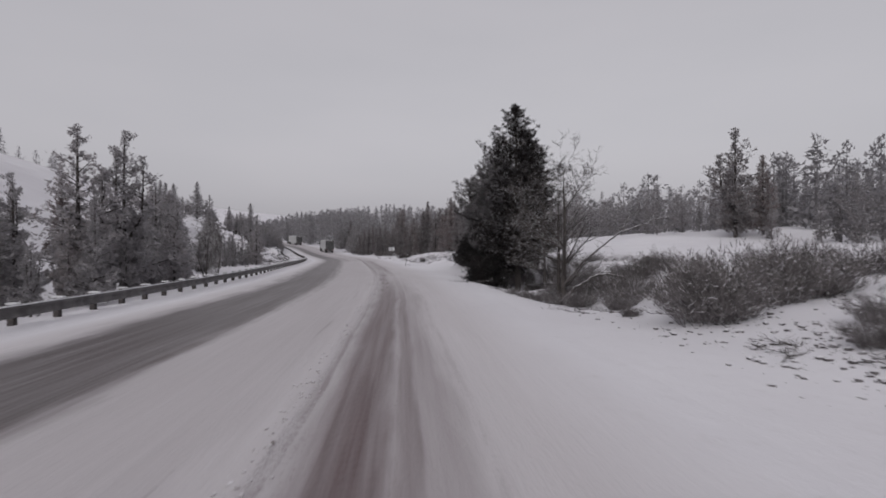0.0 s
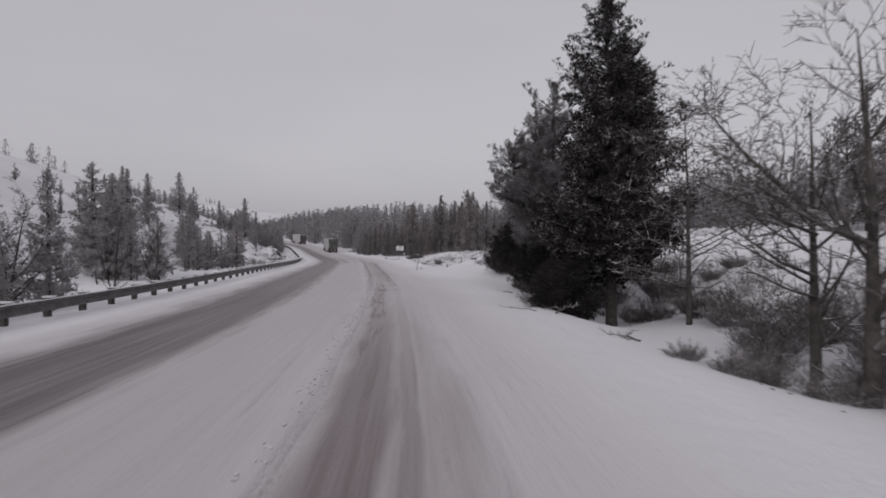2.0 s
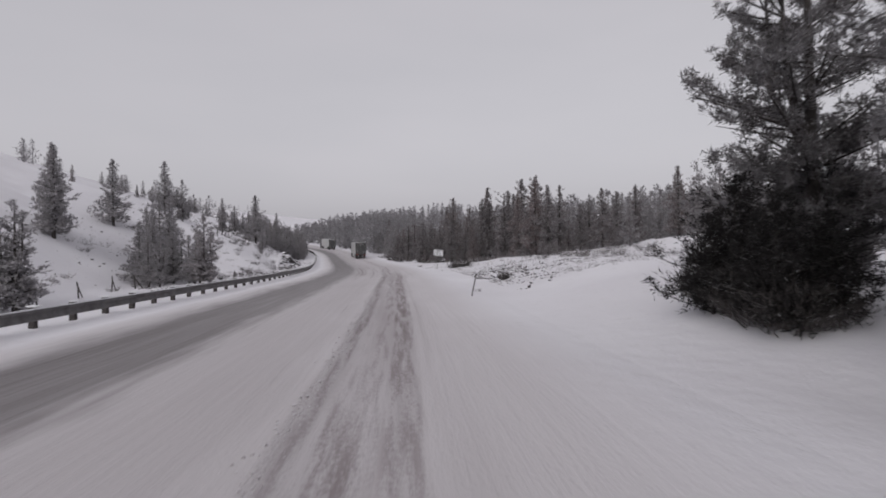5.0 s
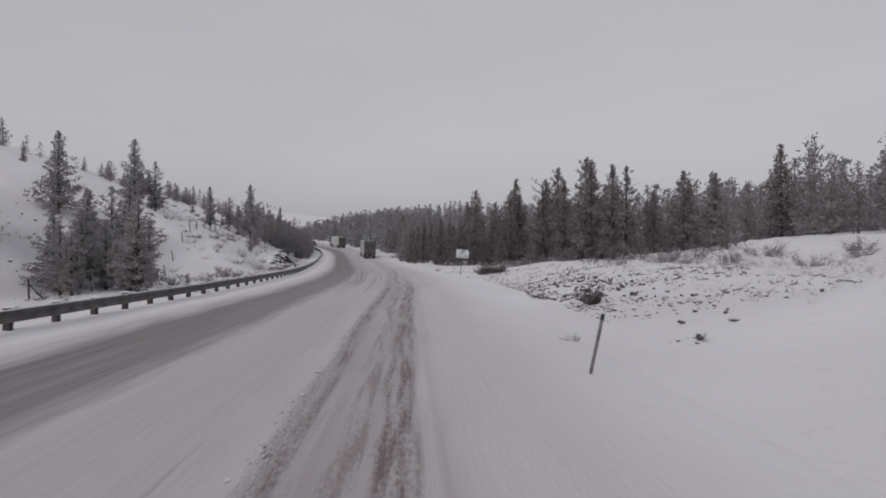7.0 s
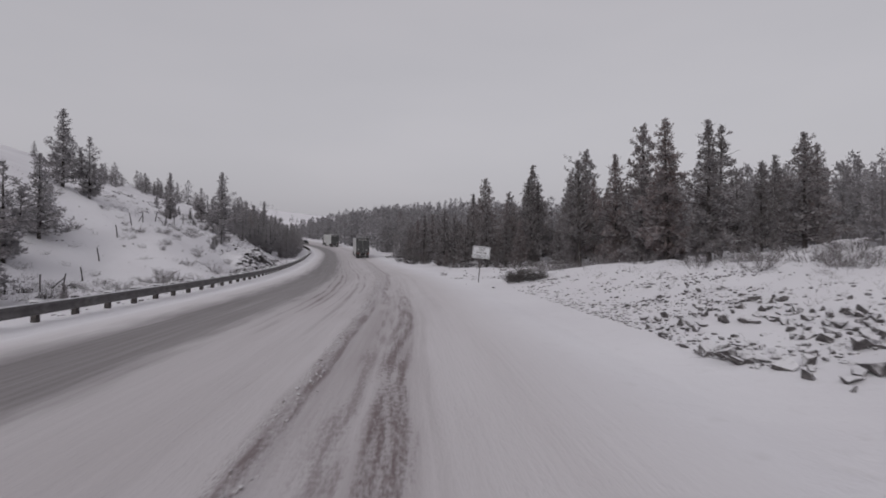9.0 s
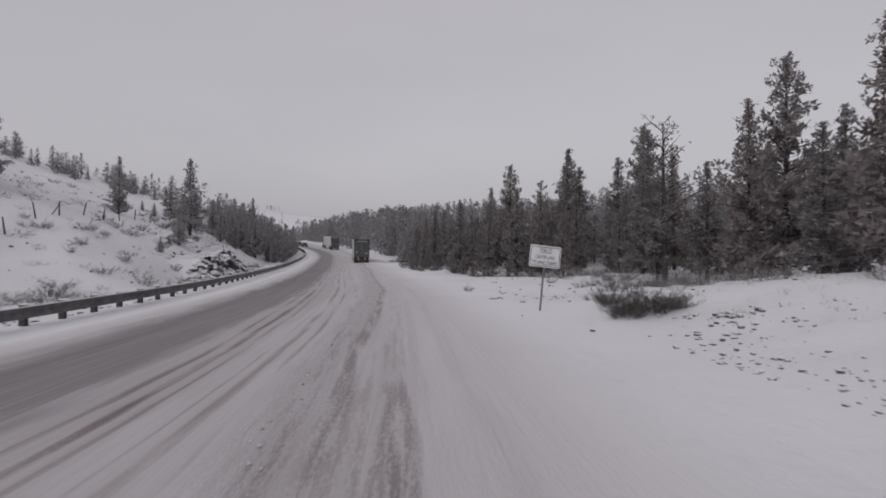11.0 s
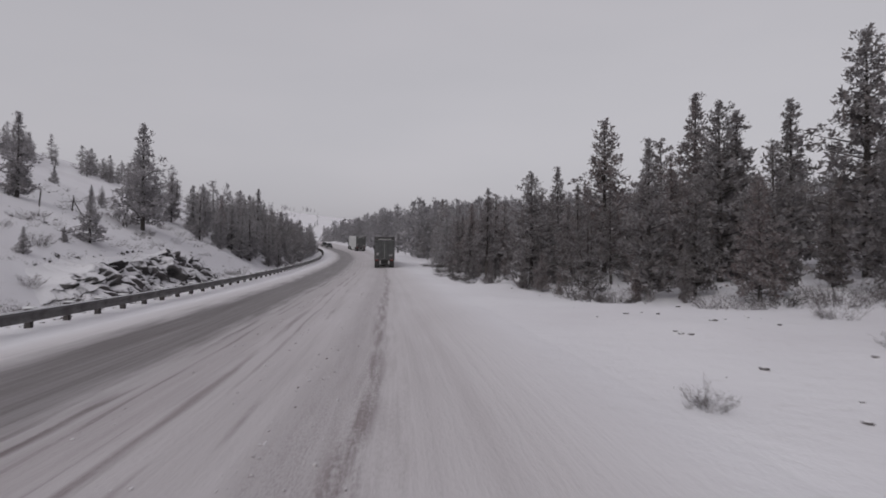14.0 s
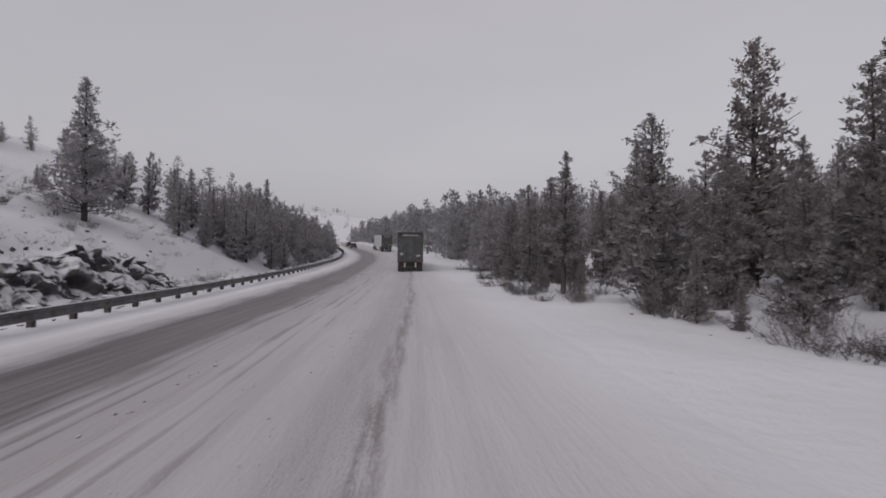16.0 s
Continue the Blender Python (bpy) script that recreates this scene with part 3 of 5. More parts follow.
# trees that stand out, by their place and height
RIGHT_KEY = [(1.7, 101.5, 9.2, 3), (2.7, 97.4, 8.0, 1), (14.1, 113.7, 8.2, 1), (16.0, 111.0, 8.0, 3), (19.7, 105.4, 8.9, 1),
             (-0.9, 124.2, 11.2, 3), (2.1, 138.0, 14.8, 0), (0.8, 116.4, 7.6, 1), (1.1, 144.9, 12.3, 3), (-15.1, 170.2, 12.4, 1),
             (-11.8, 147.0, 12.8, 0), (-5.4, 139.5, 11.8, 0), (-4.0, 140.6, 11.2, 3), (-8.6, 133.0, 6.5, 2), (34.3, 59.8, 13.0, 2), (38.0, 60.5, 9.5, 1), (-35.7, 197.0, 11.5, 3), (2.4, 110.2, 11.6, 0), (-4.5, 148.6, 14.6, 1), (-8.0, 143.8, 10.4, 2), (4.8, 123.0, 3.6, 4)]
for k, (x, y, h, v) in enumerate(RIGHT_KEY):
    plant_tree(PINES[v], x, y, h / 10, k * 1.7, "pine_tree", "tall snow-dusted conifer at the forest edge", "conifers of the forest edge")
OPEN = conifer_meshes(NEEDLES, 231, 10, 62, 5, ragged=0.7, width=2.3, bushy=0.32, crown=0.2, clump=0.30, blades=12, upsweep=0.55, bare=0.45, forks=((0.7, 0.3, 0.85),))
plant_tree(OPEN, -1.7, 116.5, 1.05, 1.0, "pine_tree", "open gnarled pine with sparse frosted limbs", "conifers of the forest edge")
LEFT_KEY = [(-18.5, 29.5, 9.5, 4), (-18.7, 26.2, 9.3, 2), (-48.2, 86.8, 8.8, 1), (-46.3, 85.0, 9.2, 1), (-54.6, 103.4, 9.1, 0), (-56.6, 117.3, 8.6, 0),
            (-57.0, 135.8, 6.8, 1), (-55.3, 146.6, 10.6, 0), (-69.3, 189.2, 9.5, 3), (-47.7, 133.5, 3.4, 0), (-44.6, 126.4, 1.6, 0), (-62.5, 148.9, 2.2, 2), (-69.1, 149.3, 2.1, 0), (-66.2, 151.2, 1.6, 1), (-47.0, 131.0, 1.2, 4), (-54.0, 118.0, 7.0, 2)]
for k, (x, y, h, v) in enumerate(LEFT_KEY):
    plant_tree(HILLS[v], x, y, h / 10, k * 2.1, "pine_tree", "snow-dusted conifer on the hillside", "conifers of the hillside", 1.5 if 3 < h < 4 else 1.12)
RAVINE = [(-35.1, 65.4, 10.3, 0), (-36.2, 64.4, 10.5, 2), (-37.5, 66.2, 9.8, 4), (-34.0, 63.0, 8.5, 0), (-36.4, 67.2, 9.2, 1), (-30.4, 65.3, 6.5, 4), (-31.4, 66.4, 5.0, 2), (-32.2, 63.8, 6.0, 0),
          (-39.6, 90.1, 6.3, 0), (-40.6, 91.6, 7.2, 2), (-38.3, 91.2, 5.6, 4), (-37.0, 89.6, 5.5, 1), (-42.0, 93.5, 7.5, 0), (-35.4, 89.8, 5.2, 2), (-33.8, 88.2, 5.8, 4), (-31.5, 86.0, 6.8, 2), (-32.6, 87.2, 5.5, 0), (-44.5, 96.0, 7.2, 1), (-47.0, 102.0, 8.0, 2), (-49.0, 107.0, 7.5, 0), (-30.7, 90.4, 1.2, 1), (-36.4, 84.9, 5.2, 2), (-38.6, 86.6, 6.4, 0), (-34.6, 83.9, 4.4, 4)]
for k, (x, y, h, v) in enumerate(RAVINE):
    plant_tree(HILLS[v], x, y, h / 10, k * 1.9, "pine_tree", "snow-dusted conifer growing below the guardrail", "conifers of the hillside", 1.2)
taken = [(a[0], a[1]) for a in RIGHT_KEY + LEFT_KEY + RAVINE]


def free_spot(x, y, gap):
    if all((x - a) ** 2 + (y - b) ** 2 > gap * gap for a, b in taken):
        taken.append((x, y))
        return True
    return False


backwoods = []


def grove(count, s0, s1, edge, depth, sizes, gap, label, group, stock, power=1.6, joined=False):
    made = 0
    for _ in range(count * 12):
        if made == count:
            break
        s = rng.uniform(s0, s1)
        e = np.interp(s, *edge)
        d = depth * rng.random() ** power
        x, y = spot(s, e + d if e > 0 else e - d)
        x, y = float(x), float(y)
        if not free_spot(x, y, gap):
            continue
        made += 1
        size, turn, wide = rng.uniform(*sizes) / 10, rng.uniform(0, 6.28), rng.uniform(*((0.8, 1.2) if e > 0 or s < 120 else (0.9, 1.45)))
        if joined:
            backwoods.append((x, y, size * 10, turn, wide))
        else:
            # trees deep in the grove get the lighter needles with painted haze
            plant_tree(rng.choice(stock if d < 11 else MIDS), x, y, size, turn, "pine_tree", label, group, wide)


EDGE_R = ([50, 90, 98, 112, 122, 126, 131, 140, 151, 181, 400], [44, 30, 16, 17, 20, 15.5, 13.3, 8.4, 8.0, 8.4, 8])
FOREST = ("snow-dusted conifer of the roadside forest", "conifers of the forest edge")
SLOPE = ("snow-dusted conifer on the hillside", "conifers of the hillside")
grove(62, 124, 165, EDGE_R, 30, (4.5, 8.6), 2.0, *FOREST, PINES + THIN[1:])
grove(70, 165, 215, EDGE_R, 34, (5.5, 10), 2.0, *FOREST, MIDS, joined=True)
grove(18, 96, 124, EDGE_R, 12, (4.5, 9), 2.2, *FOREST, PINES + THIN[1:])
grove(48, 90, 124, ([90, 124], [36, 28]), 24, (6, 10), 2.2, *FOREST, MIDS, joined=True)
grove(16, 40, 96, EDGE_R, 40, (4, 7.5), 3, *FOREST, MIDS, joined=True)
grove(46, 24, 96, ([24, 60, 96], [46, 42, 33]), 20, (4, 7.5), 2.4, *FOREST, MIDS, joined=True)
grove(26, 126, 172, ([126, 131, 140, 172], [14, 12, 7.3, 7.3]), 5, (1.2, 3.2), 1.2, "young snow-dusted conifer at the forest edge", "conifers of the forest edge", PINES)
EDGE_L = ([8, 40, 48, 60, 100, 125, 150, 160, 175, 400], [-14, -15, -20, -23, -30, -30, -28, -23, -16, -14])
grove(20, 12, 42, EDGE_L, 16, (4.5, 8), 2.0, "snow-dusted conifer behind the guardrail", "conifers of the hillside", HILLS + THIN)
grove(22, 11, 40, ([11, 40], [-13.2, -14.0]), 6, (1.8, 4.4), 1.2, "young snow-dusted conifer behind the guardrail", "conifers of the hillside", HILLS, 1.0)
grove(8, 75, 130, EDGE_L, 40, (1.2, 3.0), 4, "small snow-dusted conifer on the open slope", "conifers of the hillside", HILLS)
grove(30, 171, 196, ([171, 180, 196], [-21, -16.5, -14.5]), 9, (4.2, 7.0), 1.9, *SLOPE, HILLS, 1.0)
grove(80, 188, 245, ([188, 245], [-14.5, -13]), 16, (4.5, 8.0), 1.6, *SLOPE, MIDS, 1.2, joined=True)
grove(34, 176, 212, ([176, 190, 212], [-47, -44, -34]), 14, (2.6, 4.6), 1.5, *SLOPE, MIDS, 1.0, joined=True)


def joined_woods(name, label, places, models, material):
    """Trees too far off to count, as one mesh."""
    vs, fs, n0 = [], [], 0
    stock = [(np.array(tv + cv), tf, [tuple(i + len(tv) for i in f) for f in cf]) for (tv, tf), _, (cv, cf) in models]
    for x, y, h, a, wide in places:
        z = ground_at(x, y)
        v, tf, cf = stock[rng.randrange(len(stock))]
        k = h / 10
        r = np.array([[math.cos(a), -math.sin(a), 0], [math.sin(a), math.cos(a), 0], [0, 0, 1]])
        vs.append(v @ r.T * k * np.array([wide, wide, 1]) + np.array([x, y, z - 0.1]))
        fs.extend(tuple(i + n0 for i in f) for f in tf)
        fs.extend(tuple(i + n0 for i in f) for f in cf)
        n0 += len(v)
    tagged(new(name, mesh_of(name, np.concatenate(vs), fs, material)), label, "woods", kind="stuff")


def far_spots():
    spots = []
    for _ in range(600):
        spots.append((rng.uniform(205, 480), 8 + 90 * rng.random() ** 1.5, rng.uniform(8, 13)))
    for _ in range(260):
        spots.append((rng.uniform(225, 430), -(13 + 50 * rng.random() ** 1.2), rng.uniform(4.5, 8)))
    for _ in range(560):
        spots.append((rng.uniform(-30, 130), 50 + 110 * rng.random() ** 1.1, rng.uniform(7, 12)))
    for _ in range(60):
        spots.append((rng.uniform(20, 200), -(66 + 60 * rng.random()), rng.uniform(3, 6)))
    for _ in range(260):
        spots.append((rng.uniform(130, 260), 40 + 90 * rng.random(), rng.uniform(8, 12)))
    out = [(*(float(c) for c in spot(s, u)), h, rng.uniform(0, 6.28), 1.15) for s, u, h in spots]
    for _ in range(26):
        x, y = rng.uniform(-1050, -430), rng.uniform(1150, 1420)
        out += [(x + rng.gauss(0, 22), y + rng.gauss(0, 22), rng.uniform(8, 14), rng.uniform(0, 6.28), 1.3) for _ in range(rng.randrange(2, 10))]
    return out


# both woods take needle colours that carry the haze in front of them
joined_woods("far_woods", "distant snow-dusted conifer woods with haze put into their grey colour", far_spots(), LOW, NEEDLES_HAZE_FAR)
joined_woods("back_woods", "snow-dusted conifer woods standing behind the forest edge", backwoods, MID_MODELS, NEEDLES_HAZE_MID)


# ---------------------------------------------------------------- guardrail
SNOWCAP = plain("lying_snow", (0.60, 0.60, 0.62), (0.68, 0.68, 0.70), 0.8, 8, bumpy=0.4)


def guardrail():
    x, y = spot(2.0, -10.85)
    rail = empty("guardrail", Matrix.Translation((float(x), float(y), 0)), "long weathered steel guardrail with snow on its posts", "guardrail")
    inv = Matrix.Translation((-float(x), -float(y), 0))
    prof = [(0.0, 0.33), (0.045, 0.35), (0.06, 0.40), (0.01, 0.465), (0.0, 0.50), (0.01, 0.535), (0.06, 0.60), (0.045, 0.65), (0.0, 0.67)]
    post = boxes((-0.32, -0.08, -0.5, -0.14, 0.08, 0.70), (-0.15, -0.06, 0.36, -0.02, 0.06, 0.66), bevel=0.012)
    post_me = bpy.data.meshes.new("post")
    post.to_mesh(post_me)
    post.free()
    post_me.materials.append(POSTWOOD)
    cap = boxes((-0.36, -0.11, 0.70, -0.02, 0.11, 0.755), bevel=0.025)
    cap_me = bpy.data.meshes.new("snow_cap")
    cap.to_mesh(cap_me)
    cap.free()
    cap_me.materials.append(SNOWCAP)
    r = random.Random(77)
    pitch = 1.905
    for k in range(172):
        s = 2.0 + k * pitch
        px, py = spot(s, -10.85)
        h = math.degrees(float(np.interp(s, LINE_S, LINE_H)))
        m = pose(float(px), float(py), float(road_z(s) + crossfall(s, -10.85)) + r.uniform(-.02, .02), r.uniform(-1, 1), r.uniform(-1.5, 1.5), h)
        p = part_mesh("post", post_me, rail)
        p.matrix_basis = inv @ m
        if k < 110 and r.random() < 0.85:
            c = part_mesh("snow_cap", cap_me, p)
            c.matrix_basis = pose(r.uniform(-.02, .02), 0, 0, 0, 0, r.uniform(-6, 6)) @ Matrix.Diagonal((r.uniform(.8, 1.1), r.uniform(.8, 1.2), 1, 1))
        if k % 2 == 0 and k < 170:
            vs, fs = [], []
            for j in range(5):
                q = s - 0.05 + (2 * pitch + 0.1) * j / 4
                off = 0.004 if j == 0 else 0.0
                for o, z in prof:
                    a, b = spot(q, -10.85 + o + off)
                    vs.append((float(a) - rail.location.x, float(b) - rail.location.y, z + float(road_z(q) + crossfall(q, -10.85))))
            n = len(prof)
            for j in range(4):
                for i in range(n - 1):
                    fs.append((j * n + i, (j + 1) * n + i, (j + 1) * n + i + 1, j * n + i + 1))
            me = mesh_of("beam", vs, fs, GALV)
            bm = bmesh.new()
            bm.from_mesh(me)
            bmesh.ops.solidify(bm, geom=bm.faces[:], thickness=0.006)
            bm.to_mesh(me)
            bm.free()
            part_mesh("beam", me, rail)
            # snow lying along the top of the beam
            vs, fs = [], []
            for j in range(9):
                q = s + 2 * pitch * j / 8
                w = r.uniform(0.015, 0.035)
                for o, z in ((-0.02, 0.668), (0.06, 0.665), (0.045, 0.672 + w), (0.0, 0.675 + w)):
                    a, b = spot(q, -10.85 + o)
                    vs.append((float(a) - rail.location.x, float(b) - rail.location.y, z + float(road_z(q) + crossfall(q, -10.85))))
            for j in range(8):
                for i in range(4):
                    fs.append((j * 4 + i, j * 4 + 4 + i, j * 4 + 4 + (i + 1) % 4, j * 4 + (i + 1) % 4))
            part_mesh("snow_line", mesh_of("snow_line", vs, fs, SNOWCAP, True), rail, "thin line of snow along the beam")


guardrail()

# ---------------------------------------------------------------- road sign and stakes
WHITE = plain("sign_white", (0.60, 0.60, 0.62), (0.66, 0.66, 0.68), 0.5, 4)
BLACK = plain("sign_black", (0.02, 0.02, 0.02), (0.03, 0.03, 0.03), 0.5, 4)
STEEL = plain("sign_steel", (0.12, 0.115, 0.115), (0.20, 0.19, 0.19), 0.6, 10, metal=0.4, bumpy=0.2)


def rounded(w, h, r, y, depth, hole=0.0):
    """A rounded plate in x, z, standing at y; with hole, only a rim that wide."""
    def ring(w, h, r):
        out = []
        for cx, cz, a0 in ((w / 2 - r, h / 2 - r, 0), (-w / 2 + r, h / 2 - r, 90), (-w / 2 + r, -h / 2 + r, 180), (w / 2 - r, -h / 2 + r, 270)):
            for k in range(5):
                t = radians(a0 + 22.5 * k)
                out.append((cx + r * math.cos(t), cz + r * math.sin(t)))
        return out
    a = ring(w, h, r)
    n = len(a)
    if not hole:
        vs = [(x, y, z) for x, z in a] + [(x, y + depth, z) for x, z in a]
        fs = [tuple(range(n)), tuple(range(2 * n - 1, n - 1, -1))] + [(i, i + n, (i + 1) % n + n, (i + 1) % n) for i in range(n)]
    else:
        b = ring(w - 2 * hole, h - 2 * hole, max(0.01, r - hole))
        vs = [(x, y, z) for x, z in a] + [(x, y, z) for x, z in b] + [(x, y + depth, z) for x, z in a] + [(x, y + depth, z) for x, z in b]
        fs = []
        for i in range(n):
            j = (i + 1) % n
            fs += [(i, j, j + n, i + n), (2 * n + i, 3 * n + i, 3 * n + j, 2 * n + j), (i, 2 * n + i, 2 * n + j, j), (n + i, n + j, 3 * n + j, 3 * n + i)]
    return vs, fs


def lettering(text, size, width):
    cu = bpy.data.curves.new("words", "FONT")
    cu.body, cu.size, cu.align_x, cu.align_y, cu.extrude = text, size, "CENTER", "CENTER", 0.002
    tmp = new("words", cu)
    bpy.context.view_layer.update()
    me = bpy.data.meshes.new_from_object(tmp.evaluated_get(bpy.context.evaluated_depsgraph_get()))
    bpy.data.objects.remove(tmp)
    xs = [v.co.x for v in me.vertices]
    k = width / (max(xs) - min(xs))
    me.transform(Matrix.Diagonal((k, 1, 1, 1)))
    me.materials.clear()
    me.materials.append(BLACK)
    return me


def yield_sign():
    x, y = -10.42, 101.3
    z = ground_at(x, y)
    sign = empty("road_sign", pose(x, y, z, 0, 5.6, 21), "white rectangular yield sign with black border on a steel post", "road sign")
    part_mesh("plate", mesh_of("plate", *rounded(1.24, 0.79, 0.06, -0.02, 0.006), WHITE), sign).location = (0, 0, 2.02)
    part_mesh("border", mesh_of("border", *rounded(1.17, 0.72, 0.05, -0.0245, 0.003, 0.022), BLACK), sign).location = (0, 0, 2.02)
    for text, size, width, dz in (("YIELD", 0.27, 0.50, 0.21), ("CENTER LANE", 0.20, 0.76, -0.03), ("TO UPHILL TRAFFIC", 0.20, 1.02, -0.24)):
        ob = part_mesh("lettering", lettering(text, size, width), sign, "black lettering " + text.lower())
        ob.matrix_basis = pose(0, -0.0245, 2.02 + dz, 90, 0, 0)
    part("post", boxes((-0.032, -0.012, -0.5, 0.032, 0.032, 2.38), bevel=0.008), STEEL, sign)
    part("snow_cap", boxes((-0.60, -0.032, 2.412, 0.58, 0.006, 2.432), bevel=0.008), SNOWCAP, sign, "thin snow on the top edge")


yield_sign()


def stake(x, y, h, lean, turn):
    ob = empty("roadside_stake", pose(x, y, ground_at(x, y), lean[0], lean[1], turn), "thin leaning roadside snow stake with dark flecks of dirt", "stake", "roadside stakes")
    part("shaft", boxes((-0.03, -0.008, -0.4, 0.03, 0.008, h), bevel=0.006), plain("stake_paint", (0.05, 0.045, 0.045), (0.24, 0.23, 0.23), 0.7, 9), ob)
    part("cap", boxes((-0.034, -0.012, h - 0.12, 0.034, 0.012, h - 0.02), bevel=0.005), BLACK, ob)


stake(-4.65, 62.6, 1.15, (0, 12), 8)

# ---------------------------------------------------------------- fence posts on the slope
FENCEWOOD = plain("fence_wood", (0.04, 0.036, 0.035), (0.09, 0.08, 0.076), 0.9, 8, bumpy=0.5, snow=0.2)


def fence_post_meshes(seed, brace):
    r = random.Random(seed)
    vs, fs = [], []
    pts = [Vector((r.uniform(-.02, .02), r.uniform(-.02, .02), z)) for z in (-0.4, 0.3, 0.8, 1.25)]
    for a, b, q in zip(pts, pts[1:], (0.06, 0.055, 0.05)):
        tube(vs, fs, a, b, q, q * 0.93, 7)
    fs.append(tuple(range(len(vs) - 7, len(vs))))
    out = [mesh_of("upright", vs, fs, FENCEWOOD)]
    if brace:
        vs, fs = [], []
        tube(vs, fs, (0.75, 0.1, -0.1), (0.02, 0, 0.95), 0.045, 0.04, 6)
        out.append(mesh_of("brace", vs, fs, FENCEWOOD))
    return out


FENCE = [fence_post_meshes(k, k > 1) for k in range(4)]
for k in range(24):
    s = 62 + k * 4.1 + rng.uniform(-.7, .7)
    v = float(np.interp(s, [60, 76, 92, 120, 150, 165], [24, 23.2, 23.5, 26, 27, 22]))
    x, y = (float(c) for c in spot(s, -v))
    ob = empty("fence_post", pose(x, y, ground_at(x, y), rng.uniform(-9, 9), rng.uniform(-9, 9), rng.uniform(0, 360)), "old weathered wooden fence post in the snow", "fence post", "fence posts of the slope")
    ms = FENCE[rng.randrange(4)]
    part_mesh("upright", ms[0], ob)
    if len(ms) > 1:
        part_mesh("brace", ms[1], ob)


# ---------------------------------------------------------------- bare trees
def bare_tree(seed, height, spread, stems, flat=0.0, many=3):
    r = random.Random(seed)
    wood, fine = ([], []), ([], [])

    def grow(p, d, length, rad, depth):
        n = (6, 4, 3, 3)[min(depth, 3)]
        for j in range(n):
            wv = 0.03 if depth == 0 else 0.10
            d = (d + Vector((r.gauss(0, wv), r.gauss(0, wv), r.gauss(0.04, .06) * (1 - flat)))).normalized()
            q = p + d * (length / n)
            tp = 0.92 if depth == 0 else 0.6
            k = rad * (1 - tp * (j + 1) / n)
            tube(*(wood if depth < 2 else fine), p, q, rad * (1 - tp * j / n), k, 6 if depth < 1 else 3)
            if depth < 3 and length > 0.3:
                for _ in range((many if depth == 0 else 2) if j or depth else 1):
                    t = r.uniform(0, 6.28)
                    side = Vector((math.cos(t), math.sin(t), 0))
                    side = (side - d * side.dot(d)).normalized()
                    nd = (d * r.uniform(0.35, 0.8) * (1 - flat) + side * spread + Vector((0, 0, 0.12 * (1 - flat)))).normalized()
                    grow(p.lerp(q, r.random()), nd, length * r.uniform(0.24, 0.42), max(0.008, k * 0.5), depth + 1)
            p = q
    for off, h in stems:
        grow(Vector((off[0], off[1], off[4] if len(off) > 4 else -0.2)), Vector((off[2], off[3], 1)).normalized(), h, 0.0180 * height * min(1.0, (h / stems[0][1]) ** 1.4), 0)
    return mesh_of("trunk", *wood, BARK, True), mesh_of("branchwork", *fine, TWIG)


def plant_bare(x, y, turn, meshes, label):
    ob = empty("bare_tree", pose(x, y, ground_at(x, y) - 0.05, 0, 0, turn), label, "tree", "bare trees")
    part_mesh("trunk", meshes[0], ob)
    part_mesh("branchwork", meshes[1], ob, "fine frosted branches")
    return ob


def bough(ob, seed, points, r0, r1, twigs, label):
    """A long crooked limb of a bare tree through the points, with short side twigs."""
    r = random.Random(seed)
    verts, faces = [], []
    pts = [Vector(p) for p in points]
    line = []
    for a, b in zip(pts, pts[1:]):
        line += [a.lerp(b, j / 4) + Vector((r.gauss(0, .025), r.gauss(0, .025), r.gauss(0, .03))) * (j > 0) for j in range(4)]
    line.append(pts[-1])
    n = len(line) - 1
    for j in range(n):
        tube(verts, faces, line[j], line[j + 1], r0 + (r1 - r0) * j / n, r0 + (r1 - r0) * (j + 1) / n, 6)
    for _ in range(twigs):
        j = r.randrange(1, n)
        p = line[j].lerp(line[j + 1], r.random())
        d = (line[j + 1] - line[j]).normalized() * 0.7 + Vector((r.gauss(0, .6), r.gauss(0, .6), r.gauss(.25, .5)))
        q = p + d * r.uniform(0.15, 0.55)
        tube(verts, faces, p, q, 0.012, 0.007, 4)
        tube(verts, faces, q, q + (d + Vector((r.gauss(0, .4), r.gauss(0, .4), r.gauss(0, .4)))) * r.uniform(0.1, 0.3), 0.007, 0.003, 4)
    part_mesh("bough", mesh_of("bough", verts, faces, TWIG, True), ob, label)


BOUGHS = [((0.1, 1.4, -3.0, z * 0.3 - 0.9, z), 2.2 + 0.3 * math.sin(z * 7)) for z in (1.7, 2.1, 2.5, 2.9, 3.4)] + [((0, 0, -2.6, 0.5, 2.7), 2.6), ((0.05, 0, 2.4, 0.2, 2.8), 1.8), ((0.05, 0, 0.8, 0.1, 4.5), 2.4), ((0.1, 1.4, -0.9, 0.1, 3.2), 3.3)]
old = plant_bare(5.63, 23.84, 0, bare_tree(4, 8.4, 0.75, [((0, 0, .01, 0), 6.6), ((0.1, 1.4, 0.0, 0.02), 5.6)] + BOUGHS), "leafless frosted tree with two stems and low spreading boughs")
bough(old, 1, ((0.0, -0.1, 1.0), (0.7, -0.15, 1.9), (1.4, 0.0, 2.5), (2.3, 0.75, 3.05), (3.1, 1.3, 3.5)), 0.065, 0.045, 16, "long leaning frosted bough")
bough(old, 2, ((3.1, 1.3, 3.5), (3.6, 1.7, 4.1), (4.35, 2.15, 4.7)), 0.042, 0.015, 14, "upper fork of the leaning bough")
